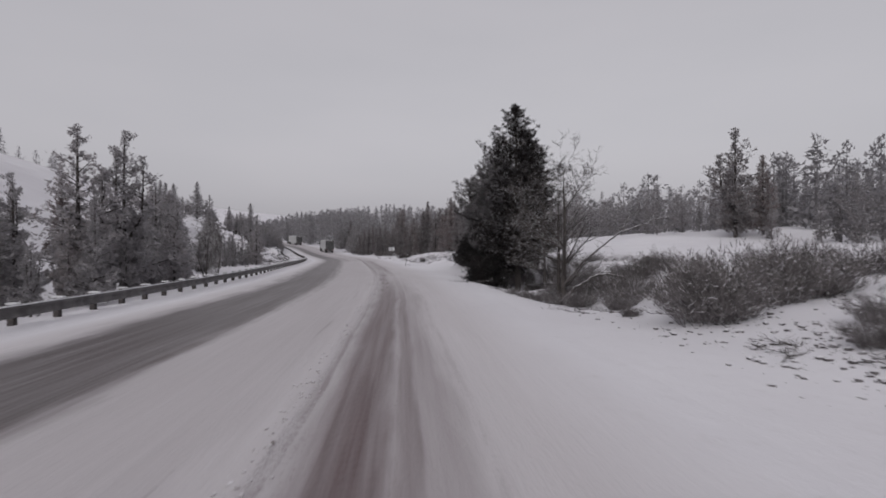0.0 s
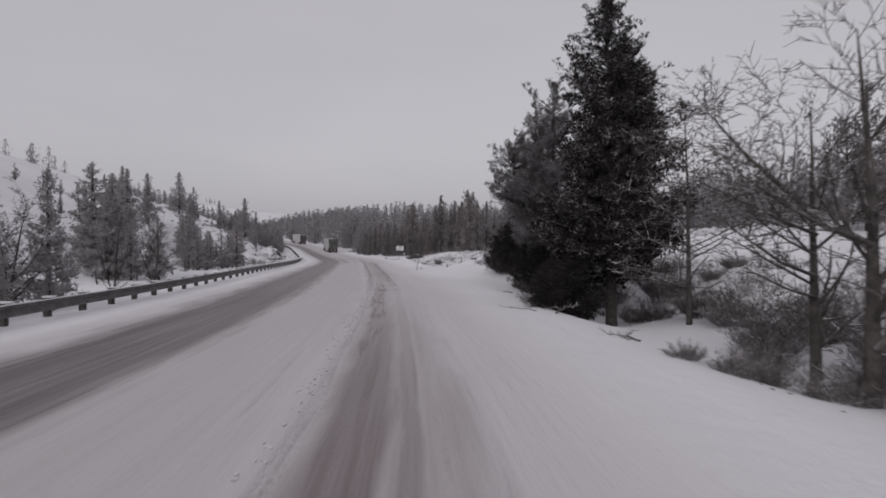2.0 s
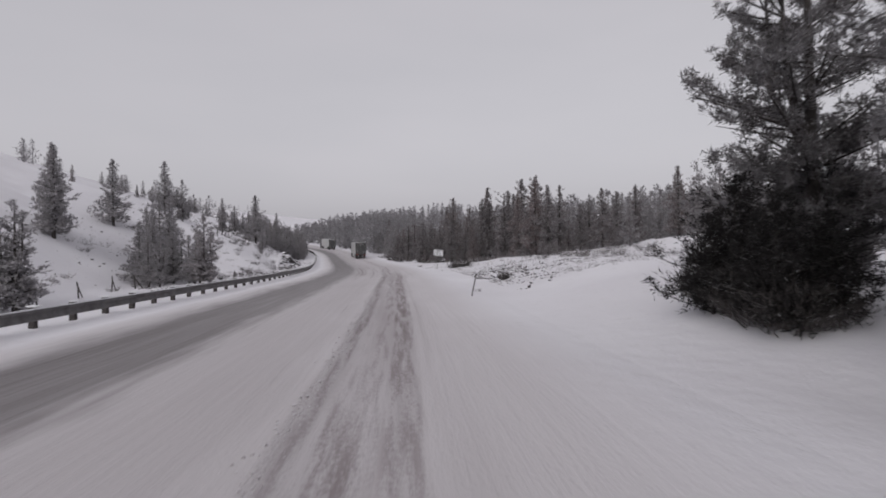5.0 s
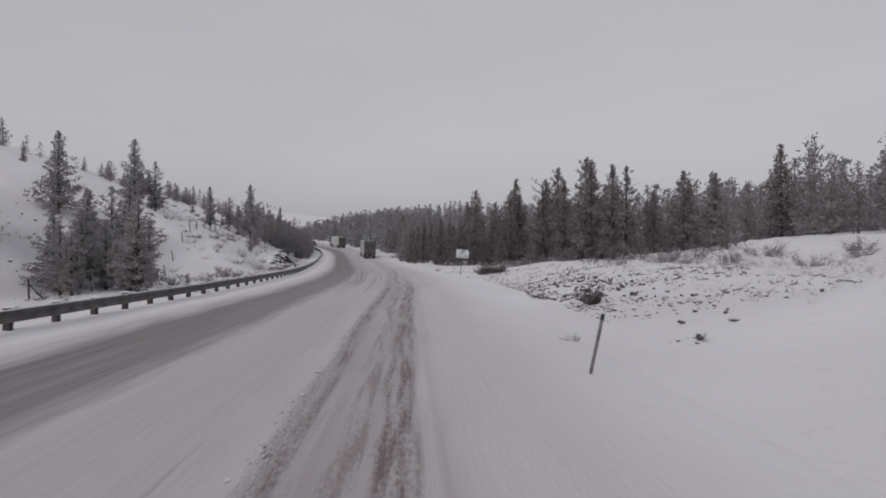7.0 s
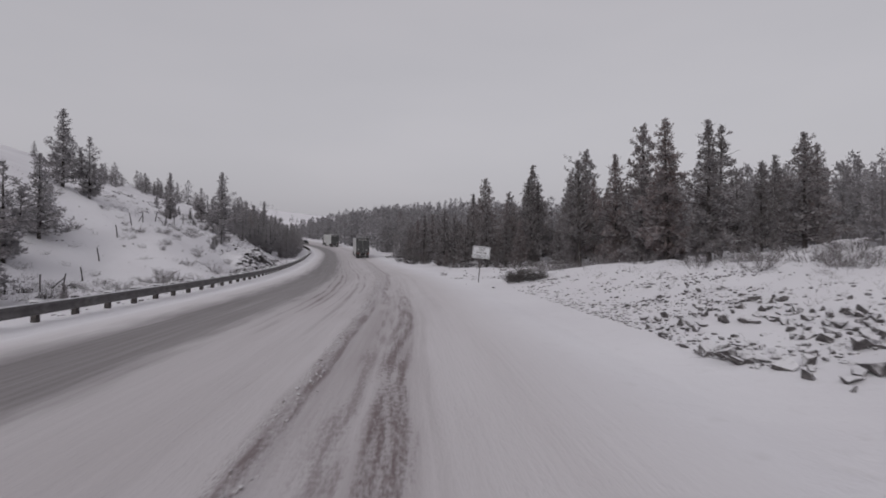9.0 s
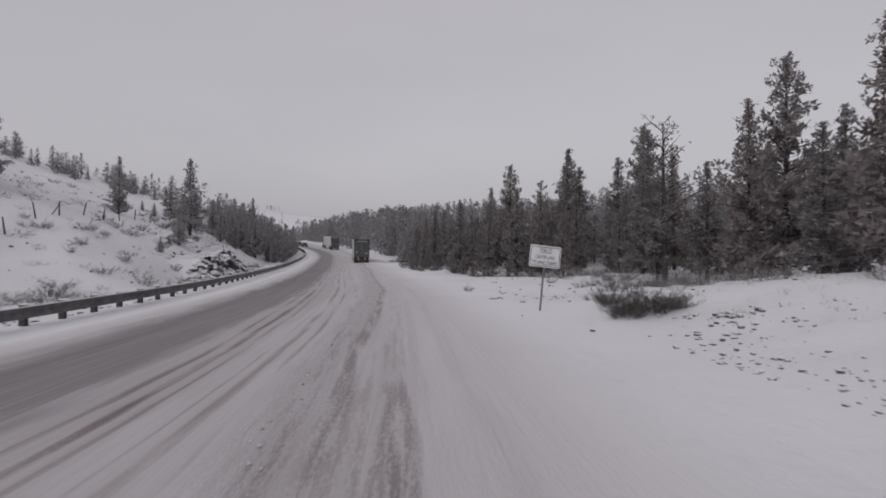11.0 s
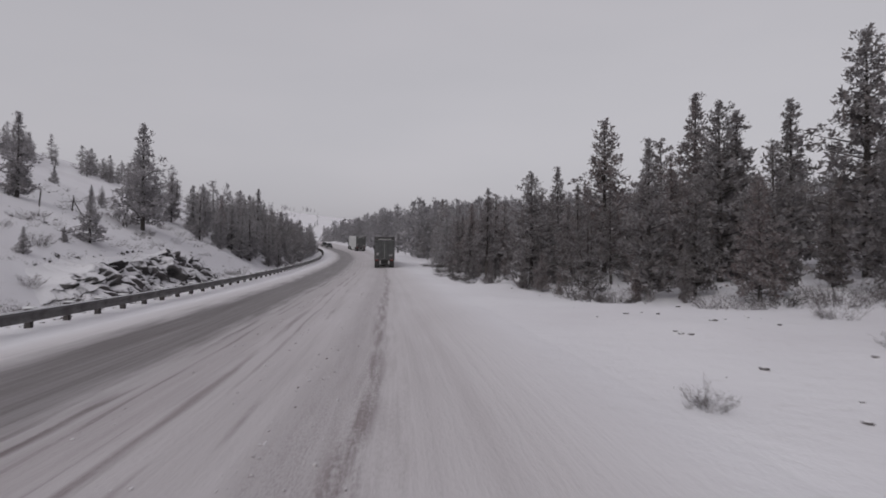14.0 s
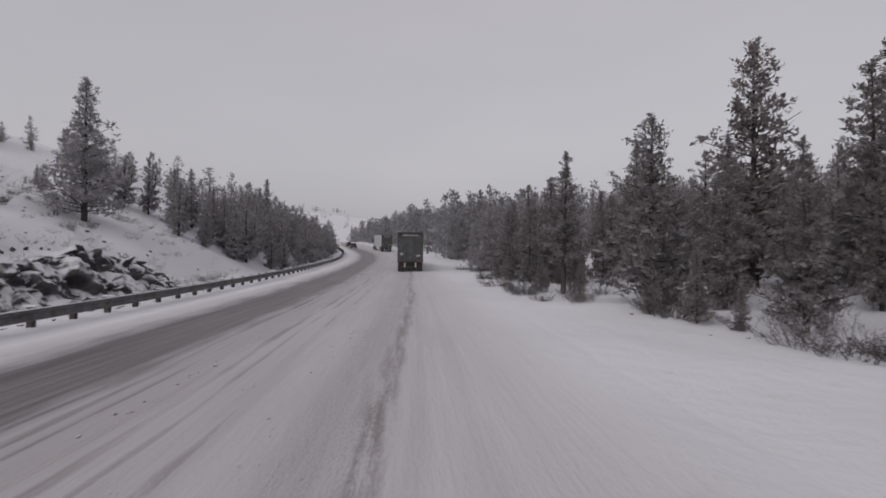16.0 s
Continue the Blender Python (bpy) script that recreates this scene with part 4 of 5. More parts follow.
bough(old, 3, ((3.1, 1.3, 3.5), (4.6, 2.5, 3.95), (6.0, 3.7, 4.35), (7.0, 4.35, 4.5)), 0.042, 0.012, 18, "outer fork of the leaning bough")
bough(old, 4, ((0.05, -0.3, 0.45), (0.5, -0.25, 0.95), (1.3, 0.1, 1.35), (2.2, 0.55, 1.5), (3.1, 0.9, 1.35), (3.6, 1.1, 0.9)), 0.075, 0.035, 12, "broken arching stem hung with snow")
plant_bare(6.37, 31.9, 40, bare_tree(9, 5.5, 1.1, [((0, 0, .03, 0), 7.2)], 0.5, 8), "dead leafless conifer with stiff level branches")
for x, y, k in ((-19.5, 36.0, 21), (-20.5, 44.0, 22), (-23.0, 52.0, 23)):
    plant_bare(x, y, k * 50, bare_tree(k, 4.5, 0.7, [((0, 0, .05, 0), 5.0), ((0.1, 0, -.35, 0.1), 4.0)], many=2), "small leafless tree behind the guardrail")


# ---------------------------------------------------------------- brush
def bush_mesh(seed, stems, twigs, height, width, material=BRUSH):
    r = random.Random(seed)
    wv, wf, tv, tf = [], [], [], []
    for _ in range(stems):
        a, rr = r.uniform(0, 6.28), r.random() ** 0.5
        o = Vector((math.cos(a), math.sin(a), 0))
        p = o * rr * 0.30 * width
        d = (o * (0.10 + 0.95 * rr) + Vector((r.gauss(0, .28), r.gauss(0, .28), 1))).normalized()
        L = height * (1 - 0.3 * rr * rr) * r.uniform(0.4, 1.12)
        q = p + d * L
        tube(wv, wf, p - Vector((0, 0, .1)), q, 0.008, 0.003, 3)
        for _ in range(twigs):
            f = r.uniform(0.05, 1.0)
            c = p.lerp(q, f) + Vector((r.gauss(0, .05), r.gauss(0, .05), 0)) * width
            t = (d * 0.8 + Vector((r.gauss(0, .5), r.gauss(0, .5), r.gauss(.25, .35)))).normalized()
            w = t.cross(Vector((r.gauss(0, 1), r.gauss(0, 1), r.gauss(0, 1)))).normalized()
            ln = height * r.uniform(0.08, 0.20)
            h = r.uniform(0.005, 0.009)
            k = len(tv)
            tv.extend((tuple(c + w * h), tuple(c - w * h), tuple(c + t * ln)))
            tf.append((k, k + 1, k + 2))
    return mesh_of("brushwood", wv, wf, material), mesh_of("twig_mass", tv, tf, material)


BUSHES = [bush_mesh(61 + k, 76, 52, 1.0, w) for k, w in enumerate((1.3, 1.6, 1.1))]
THICKET = [bush_mesh(161 + k, 56, 50, 1.0, w, BRUSH_DARK) for k, w in enumerate((1.3, 1.6))]
SAGE_DARK = [bush_mesh(171 + k, 26, 26, 1.0, w, BRUSH_DARK) for k, w in enumerate((1.5, 1.2))]
SAGE = [bush_mesh(71 + k, 26, 26, 1.0, w) for k, w in enumerate((1.5, 1.2, 1.9))]


def plant_bush(x, y, h, stock, label, group, wide=1.0):
    ob = new("bush")
    ob.matrix_basis = Matrix.LocRotScale((x, y, ground_at(x, y) - 0.03), Euler((0, 0, rng.uniform(0, 6.28))), (h * wide, h * wide, h))
    tagged(ob, label, "bush", group)
    m = rng.choice(stock)
    tagged(part_mesh("brushwood", m[0], ob), kind="stuff")
    tagged(part_mesh("twig_mass", m[1], ob), kind="stuff")


for x, y, h in ((7.3, 14.0, 1.8), (8.8, 15.3, 2.0), (10.9, 15.2, 1.7), (11.9, 18.0, 1.4), (6.6, 19.2, 0.7), (7.4, 21.2, 1.0), (8.5, 23.6, 1.4), (13.2, 13.2, 1.1), (7.8, 26.0, 1.2), (7.2, 28.6, 1.0),
                (10.0, 20.0, 1.4), (14.0, 21.0, 1.6), (9.4, 10.8, 0.9), (8.2, 9.6, 0.7), (14.2, 17.0, 1.4), (15.5, 14.5, 1.5), (12.0, 24.0, 1.2), (6.4, 17.4, 0.45), (8.6, 18.2, 1.2), (6.6, 24.6, 0.9), (9.6, 26.8, 1.1), (4.0, 24.9, 0.5), (4.6, 24.9, 0.55), (3.5, 25.8, 0.4), (5.4, 24.2, 0.7), (6.0, 22.6, 0.9), (5.6, 26.6, 0.8), (6.4, 28.0, 0.9),
                (8.1, 28.4, 1.1), (10.4, 27.2, 1.5), (11.7, 27.6, 1.3), (8.6, 39.0, 1.7)):
    plant_bush(x, y, h, BUSHES, "grey leafless brush dusted with snow", "brush of the bank", 1.15)
# bushes at (2.6, 37.4) and (3.3, 36.6) are added in place of spruce boughs
for x, y, h in ((7.5, 33.0, 1.1), (7.0, 36.2, 1.2), (6.6, 41.5, 1.4), (5.8, 43.4, 1.2), (3.2, 44.6, 1.0), (6.2, 50.0, 1.5), (3.4, 55.4, 1.5), (2.8, 52.6, 1.6), (2.6, 50.6, 1.3), (4.6, 57.0, 1.5), (3.6, 40.2, 0.6), (4.8, 42.0, 1.0), (2.6, 37.4, 0.9), (3.3, 36.6, 1.2), (3.9, 39.0, 0.8), (4.4, 40.6, 0.9)):
    plant_bush(x, y, h, THICKET, "dark leafless undergrowth at the foot of the trees", "brush of the bank", 1.2)
for x, y, h in ((8.5, 31.6, 0.9), (7.9, 32.8, 0.75), (9.8, 33.7, 0.9), (11.2, 31.2, 0.9), (10.3, 35.8, 0.9), (12.2, 36.3, 0.9), (9.4, 29.6, 1.0), (13.0, 32.6, 0.8)):
    plant_bush(x, y, h, SAGE, "grey leafless brush dusted with snow", "brush of the bank", 1.3)
plant_bush(-2.95, 73.3, 0.95, THICKET, "dark sagebrush clump in the snow", "shrubs of the bank", 0.55)
for x, y, h in ((-4.5, 66.4, 0.28), (1.2, 88.5, 0.9), (3.0, 86.0, 0.8), (6.5, 84.5, 0.7), (9.5, 82.0, 1.0), (13.0, 84.0, 1.1), (8.5, 89.0, 1.3), (12.0, 92.0, 1.4), (5.0, 90.0, 1.0)):
    plant_bush(x, y, h, SAGE, "low grey shrub poking through the snow", "shrubs of the bank", 1.1)
for x, y, h in ((-7.9, 101.1, 0.75), (-8.1, 97.7, 0.75), (-7.4, 98.2, 0.95), (-6.6, 98.5, 0.7)):
    plant_bush(x, y, h, THICKET, "dark sagebrush clump in the snow", "shrubs of the bank", 1.2)
for x, y, h in ((-4.4, 102.6, 1.1), (-2.8, 101.0, 1.2), (3.4, 93.0, 1.3), (5.4, 92.5, 1.5), (10.0, 97.2, 1.4), (-0.2, 91.0, 0.8), (7.6, 93.0, 1.2), (12.0, 90.0, 1.2), (5.0, 86.0, 0.9), (3.0, 94.5, 1.1), (-1.0, 97.0, 1.0), (15.5, 88.0, 1.2),
                (-14.0, 111.6, 0.5), (-11.9, 109.2, 0.25), (-11.0, 104.4, 0.22), (-8.3, 103.4, 0.4), (-7.0, 106.5, 0.5), (-6.1, 108.6, 0.5), (-7.4, 113.5, 0.6), (-6.6, 113.9, 0.7), (-8.9, 116.2, 0.5), (-4.8, 112.0, 0.7)):
    plant_bush(x, y, h, SAGE, "low grey shrub poking through the snow", "shrubs of the bank", 1.1)
for _ in range(34):
    x, y = (float(c) for c in spot(rng.uniform(19, 42), rng.uniform(7.6, 16)))
    plant_bush(x, y, rng.uniform(0.45, 1.1), BUSHES + SAGE, "grey leafless brush dusted with snow", "brush of the bank", 1.25)
for _ in range(70):
    s = rng.uniform(80, 160)
    x, y = (float(c) for c in spot(s, -rng.uniform(15.5, 38)))
    plant_bush(x, y, rng.uniform(0.35, 0.9), SAGE + SAGE_DARK, "small sagebrush on the snowy slope", "sagebrush of the slope")
for _ in range(20):
    x, y = (float(c) for c in spot(rng.uniform(112, 165), -rng.uniform(14.6, 27)))
    plant_bush(x, y, rng.uniform(0.7, 1.1), SAGE, "grey sagebrush on the snowy slope above the guardrail", "sagebrush of the slope", 1.15)
SMALL_SAGE = [bush_mesh(271 + k, 15, 14, 1.0, w, BRUSH_DARK) for k, w in enumerate((1.6, 1.3))]
for _ in range(34):
    s = rng.uniform(101, 124)
    x, y = (float(c) for c in spot(s, float(np.interp(s, *EDGE_R)) + rng.uniform(-5.5, 1.5)))
    plant_bush(x, y, rng.uniform(0.35, 1.0), SAGE, "grey undergrowth along the forest edge", "undergrowth of the forest edge", 1.3)
for _ in range(46):
    s = rng.uniform(120, 185)
    x, y = (float(c) for c in spot(s, float(np.interp(s, *EDGE_R)) + rng.uniform(-2.6, 2.0)))
    plant_bush(x, y, rng.uniform(0.5, 1.4), SAGE + SAGE_DARK + SAGE_DARK, "grey undergrowth along the forest edge", "undergrowth of the forest edge", 1.2)


# ---------------------------------------------------------------- rocks
def rock_mesh(seed, tall, name, points):
    """A broken block: the hull of a few points."""
    r = random.Random(seed)
    bm = bmesh.new()
    for _ in range(points):
        v = Vector((r.uniform(-.5, .5), r.uniform(-.42, .42), r.uniform(-.5, .5) * tall))
        bm.verts.new(v)
    bmesh.ops.convex_hull(bm, input=bm.verts[:])
    for v in [v for v in bm.verts if not v.link_faces]:
        bm.verts.remove(v)
    bmesh.ops.bevel(bm, geom=bm.edges[:], offset=0.02, segments=1, affect="EDGES")
    me = bpy.data.meshes.new(name)
    bm.to_mesh(me)
    bm.free()
    me.materials.append(ROCK if name == "rock" else STONE)
    return me


ROCKS = [rock_mesh(81 + k, 1.1, "rock", 11) for k in range(8)]
STONES = [rock_mesh(91 + k, 0.85, "stone", 14) for k in range(6)]
x, y = (float(c) for c in spot(140, -16))
outcrop = empty("rock_outcrop", Matrix.Translation((x, y, 0)), "dark broken rock outcrop with snow on its ledges", "rock outcrop")
r = random.Random(303)
seeds = np.array([(r.uniform(123, 169), r.uniform(-0.15, 1.15), r.uniform(-1, 1), r.gauss(0, .28), r.gauss(0, .35), r.uniform(-1, 1)) for _ in range(300)])
cols, rows_up = 330, 54
S, T = (q.ravel() for q in np.meshgrid(np.linspace(124.5, 167, cols), np.linspace(0, 1, rows_up), indexing="ij"))
env = step(127, 140, S) * (1 - step(147, 166, S)) * (0.65 + 0.6 * vnoise(S * 0.3, S * 0 + 3, 5))
near = ((seeds[:, 0][None] - S[:, None] + 0.45 * (seeds[:, 1][None] - T[:, None])) / 0.62) ** 2 + ((seeds[:, 1][None] - T[:, None]) * 3.2) ** 2
two = np.argpartition(near, 2, axis=1)[:, :2]
dist = np.sqrt(np.take_along_axis(near, two, 1))
first_is = dist[:, 0] <= dist[:, 1]
c = seeds[np.where(first_is, two[:, 0], two[:, 1])]
crack = np.clip(1 - np.abs(dist[:, 1] - dist[:, 0]) / 0.22, 0, 1)
off = c[:, 2] * 0.8 + c[:, 3] * (S - c[:, 0]) + c[:, 4] * (T - c[:, 1]) * 2
face, ledge = np.clip(T / 0.76, 0, 1), np.clip((T - 0.76) / 0.24, 0, 1)
V = 15.0 + 1.7 * face + 3.0 * ledge - env * (1 - 0.7 * ledge) * (0.68 * off - 0.50 * crack + 0.5 * fbm(S * 1.2, T * 4, 61) + 0.34 * fbm(S * 3.6, T * 9, 67))
A, B = spot(S, -V)
base = land(A, B)
top = road_z(S) - 0.35 + env * (2.75 * face ** 0.9 + 0.5 * ledge + 0.22 * c[:, 5] - 0.12 * crack + 0.3 * fbm(S * 1.4, T * 5, 63))
top = top + (np.minimum(base + 0.05, top) - top) * ledge
Z = base - 0.4 + (np.maximum(top, base - 0.3) - base + 0.4) * step(0.0, 0.85, env)
Z = np.where(T > 0.95, np.minimum(Z, base - 0.3), Z)
vs, fs = np.stack([A - x, B - y, Z], 1), []
for i in range(cols - 1):
    for j in range(rows_up - 1):
        k = i * rows_up + j
        fs.append((k, k + 1, k + rows_up + 1, k + rows_up))
part_mesh("rock_face", mesh_of("rock_face", vs, fs, ROCK, True), outcrop, "broken rock face")
for k in range(80):
    s = rng.gauss(144, 9)
    v = rng.choice((rng.uniform(13.8, 15.4), rng.uniform(17.8, 19.5)))
    if abs(s - 144) > 20:
        continue
    a, b = (float(c) for c in spot(s, -v))
    size = (0.2 + 0.4 * rng.random() ** 1.8) * (1.2 - abs(s - 144) / 30)
    h = float(np.interp(s, LINE_S, LINE_H))
    ob = part_mesh("rock", ROCKS[k % 8], outcrop)
    ob.matrix_basis = Matrix.LocRotScale((a - x, b - y, ground_at(a, b)), Euler((rng.uniform(-.35, .35), rng.uniform(-.2, .5), h + rng.gauss(0, .5))), (size * rng.uniform(.7, 1.2), size * rng.uniform(.8, 1.5), size * rng.uniform(.8, 1.3)))
x, y = (float(c) for c in spot(82, 8))
rubble = empty("stony_bank", Matrix.Translation((x, y, 0)), "bank of small dark stones half buried in snow", "stones")
for k in range(300):
    if k < 200:
        s = rng.gauss(77.3, 2.3)
        u = 5.6 + 4.0 * rng.random() ** 1.2 + 0.10 * abs(s - 77)
    else:
        s = rng.uniform(65, 88)
        u = rng.uniform(6.7, 11)
    a, b = (float(c) for c in spot(s, u))
    size = 0.13 + (0.26 if k < 200 else 0.16) * rng.random() ** 2.2
    ob = part_mesh("stone", STONES[k % 6], rubble)
    ob.matrix_basis = Matrix.LocRotScale((a - x, b - y, ground_at(a, b) + size * 0.12), Euler((rng.uniform(-.5, .5), rng.uniform(-.5, .5), rng.uniform(0, 6.28))), (size * rng.uniform(.8, 1.5), size, size * rng.uniform(.7, 1.1)))


for a, b, size in ((-1.8, 65.4, 0.34), (-9.3, 96.2, 0.14), (-11.1, 99.8, 0.10), (-10.9, 107.0, 0.12)):
    ob = new("stone", STONES[2])
    ob.matrix_basis = Matrix.LocRotScale((a, b, ground_at(a, b) + size * 0.2), Euler((0.2, -0.1, a)), (size * 1.5, size * 0.8, size * 0.8))
    tagged(ob, "dark stone lying alone in the snow", "stone", "lone stones of the verge")


def scatter_stuff(name, label, category, count, place, stock, lo, hi, power=2.5):
    vs, fs, n0 = [], [], 0
    data = []
    for me in stock:
        data.append((np.array([v.co[:] for v in me.vertices]), [tuple(p.vertices) for p in me.polygons]))
    pts = [place() for _ in range(count)]
    xs, ys = np.array([p[0] for p in pts]), np.array([p[1] for p in pts])
    for a, b, z in zip(xs, ys, land(xs, ys)):
        v, f = data[rng.randrange(len(data))]
        k, t = lo + (hi - lo) * rng.random() ** power, rng.uniform(0, 6.28)
        r = np.array([[math.cos(t), -math.sin(t), 0], [math.sin(t), math.cos(t), 0], [0, 0, 1]])
        vs.append(v @ r.T * k + np.array([a, b, z + k * 0.05]))
        fs.extend(tuple(i + n0 for i in q) for q in f)
        n0 += len(v)
    tagged(new(name, mesh_of(name, np.concatenate(vs), fs, stock[0].materials[0])), label, category, kind="stuff")


PEBBLES = []
for k in range(4):
    bm = bmesh.new()
    bmesh.ops.create_icosphere(bm, subdivisions=1, radius=0.5)
    for v in bm.verts:
        v.co = Vector((v.co.x * rng.uniform(.7, 1.3), v.co.y * rng.uniform(.6, 1.2), v.co.z * rng.uniform(.6, 1.0)))
    me = bpy.data.meshes.new("pebble")
    bm.to_mesh(me)
    bm.free()
    me.materials.append(STONE)
    PEBBLES.append(me)


def on_bank():
    while True:
        x, y = (float(c) for c in spot(rng.triangular(64, 96, 77), 5.8 + 8 * rng.random() ** 1.4))
        if vnoise(np.array([x * 0.4]), np.array([y * 0.4]), 77)[0] > rng.uniform(0.35, 0.7):
            return x, y


def on_bank_top():
    return tuple(float(c) for c in spot(rng.uniform(64, 102), 9 + 15 * rng.random()))


def on_near_bank():
    s = rng.uniform(2, 26)
    return tuple(float(c) for c in spot(s, 5.8 + 6 * rng.random()))


def on_brush_pile():
    return tuple(float(c) for c in spot(rng.gauss(9.0, 2.2), 6.6 + 3.0 * rng.random()))


def on_left_slope():
    return tuple(float(c) for c in spot(rng.uniform(84, 170), -rng.uniform(13.5, 40)))


def on_rock_top():
    return tuple(float(c) for c in spot(rng.uniform(96, 172), -rng.uniform(14.5, 33)))


def under_rail():
    return tuple(float(c) for c in spot(rng.uniform(88, 165), -rng.uniform(11.5, 14.2)))


def on_shoulder():
    if rng.random() < 0.45:
        x, y = rng.choice(((-12.2, 106.8), (-9.6, 105.7), (-6.4, 95.0), (-6.7, 97.0), (-5.8, 95.7), (-6.3, 94.3)))
        return x + rng.gauss(0, .35), y + rng.gauss(0, .3)
    return tuple(float(c) for c in spot(rng.triangular(94, 140, 104), rng.uniform(5.8, 14)))


scatter_stuff("bank_pebbles", "scattered dark pebbles and clods on the snowy bank", "pebbles", 4200, on_bank, PEBBLES, 0.03, 0.15)
scatter_stuff("verge_pebbles", "scattered dark clods on the snowy verge", "pebbles", 420, on_near_bank, PEBBLES, 0.03, 0.16)
scatter_stuff("brush_pile_clods", "dark clods and broken wood half buried beside the brush", "clods", 420, on_brush_pile, PEBBLES, 0.04, 0.20)
scatter_stuff("slope_stones", "small stones showing through the snow of the slope", "stones", 500, on_left_slope, PEBBLES, 0.05, 0.4)
scatter_stuff("shoulder_clods", "a few dark clods on the snowy shoulder", "clods", 230, on_shoulder, PEBBLES, 0.04, 0.22, 1.8)
scatter_stuff("rail_clods", "dark clods in the snow under the guardrail", "clods", 320, under_rail, PEBBLES, 0.05, 0.28, 2.0)
CLOD_SNOW = plain("dirty_snow_clod", (0.13, 0.105, 0.105), (0.46, 0.44, 0.45), 0.8, 14, snow=0.25)


def slush_clods(count):
    """Crumbs of dirty snow thrown up along the tracks."""
    vs, fs, n0 = [], [], 0
    data = [(np.array([v.co[:] for v in me.vertices]), [tuple(p.vertices) for p in me.polygons]) for me in PEBBLES]
    for _ in range(count):
        s = rng.uniform(1, 135)
        if s < 98 or rng.random() < 0.25:
            u = rng.gauss(-1.48, 0.11)
        else:
            u = rng.choice((rng.gauss(-1.0, 0.25), rng.gauss(-2.4, 0.08), rng.gauss(-3.6, 0.08)))
        if vnoise(np.array([s * 0.5]), np.array([u]), 55)[0] < rng.uniform(0.2, 0.7):
            continue
        x, y = spot(s, u)
        z = float(road_top(np.array([s]), np.array([u]))[0])
        v, f = data[rng.randrange(len(data))]
        k, a = 0.015 + 0.05 * rng.random() ** 2.5, rng.uniform(0, 6.28)
        r = np.array([[math.cos(a), -math.sin(a), 0], [math.sin(a), math.cos(a), 0], [0, 0, 1]])
        vs.append(v @ r.T * k + np.array([float(x), float(y), z + k * 0.1]))
        fs.extend(tuple(i + n0 for i in q) for q in f)
        n0 += len(v)
    tagged(new("slush_clods", mesh_of("slush_clods", np.concatenate(vs), fs, CLOD_SNOW)), "crumbs of dirty snow along the wheel tracks", "slush", kind="stuff")


slush_clods(3600)
TUFTS = [bush_mesh(101 + k, 9, 7, 1.0, 0.7)[1] for k in range(3)]
scatter_stuff("dry_grass", "dry grass stalks standing out of the snow", "grass", 760, on_bank_top, TUFTS, 0.2, 0.65, 1.6)
scatter_stuff("slope_sagebrush", "many small grey sagebrush tufts on the snowy slope", "sagebrush", 300, on_rock_top, [m[1] for m in SMALL_SAGE], 0.45, 1.1, 1.3)
scatter_stuff("slope_grass", "dry grass and weeds on the snowy slope", "grass", 500, on_left_slope, TUFTS, 0.15, 0.5)


def twig_pile(x, y, count, spread, seed):
    r = random.Random(seed)
    ob = empty("fallen_branch", pose(x, y, ground_at(x, y), 0, 0, r.uniform(0, 360)), "fallen broken branches lying on the snow", "branch", "fallen branches")
    for _ in range(max(2, count // 3)):
        vs, fs = [], []
        a = r.uniform(-1.2, 1.2)
        p = Vector((r.uniform(-spread, spread) * .35, r.uniform(-spread, spread) * .35, 0.02))
        d = Vector((math.cos(a), math.sin(a), 0))
        rad = r.uniform(0.012, 0.03)
        for j in range(7):
            d = (d + Vector((r.gauss(0, .22), r.gauss(0, .22), 0))).normalized()
            q = p + d * spread * 0.15
            q.z = 0.03 + 0.05 * math.sin(j * 1.3) ** 2
            tube(vs, fs, p, q, rad * (1 - j * .12), rad * (0.88 - j * .12), 5)
            for _ in range(3):
                w = (d * 0.7 + Vector((r.gauss(0, .7), r.gauss(0, .7), abs(r.gauss(.1, .4))))).normalized()
                m = q + w * r.uniform(0.08, 0.3) * spread * 0.6
                tube(vs, fs, q, m, 0.007, 0.004, 3)
                tube(vs, fs, m, m + (w + Vector((r.gauss(0, .5), r.gauss(0, .5), r.gauss(0, .3)))) * 0.1, 0.004, 0.002, 3)
            p = q
        part_mesh("stick", mesh_of("stick", vs, fs, BARK if r.random() < 0.6 else TWIG), ob)


for x, y, c, sp, sd in ((6.2, 17.6, 7, 1.2, 1), (5.2, 18.7, 9, 1.2, 11), (1.9, 32.4, 4, 1.2, 13), (5.4, 20.0, 5, 1.4, 2), (3.0, 27.5, 3, 1.0, 3), (1.6, 33.2, 5, 1.3, 4), (3.9, 37.2, 6, 1.6, 5), (2.0, 40.6, 7, 1.3, 31), (2.9, 39.8, 8, 1.4, 32), (3.3, 38.6, 6, 1.0, 33), (1.6, 41.8, 5, 1.0, 34), (-6.0, 96.4, 5, 0.8, 6), (7.2, 15.8, 6, 1.0, 7), (-4.4, 76.8, 4, 0.7, 8), (6.6, 9.6, 9, 1.0, 21), (7.4, 8.4, 9, 1.0, 22), (7.0, 10.6, 8, 0.9, 23)):
    twig_pile(x, y, c, sp, sd)

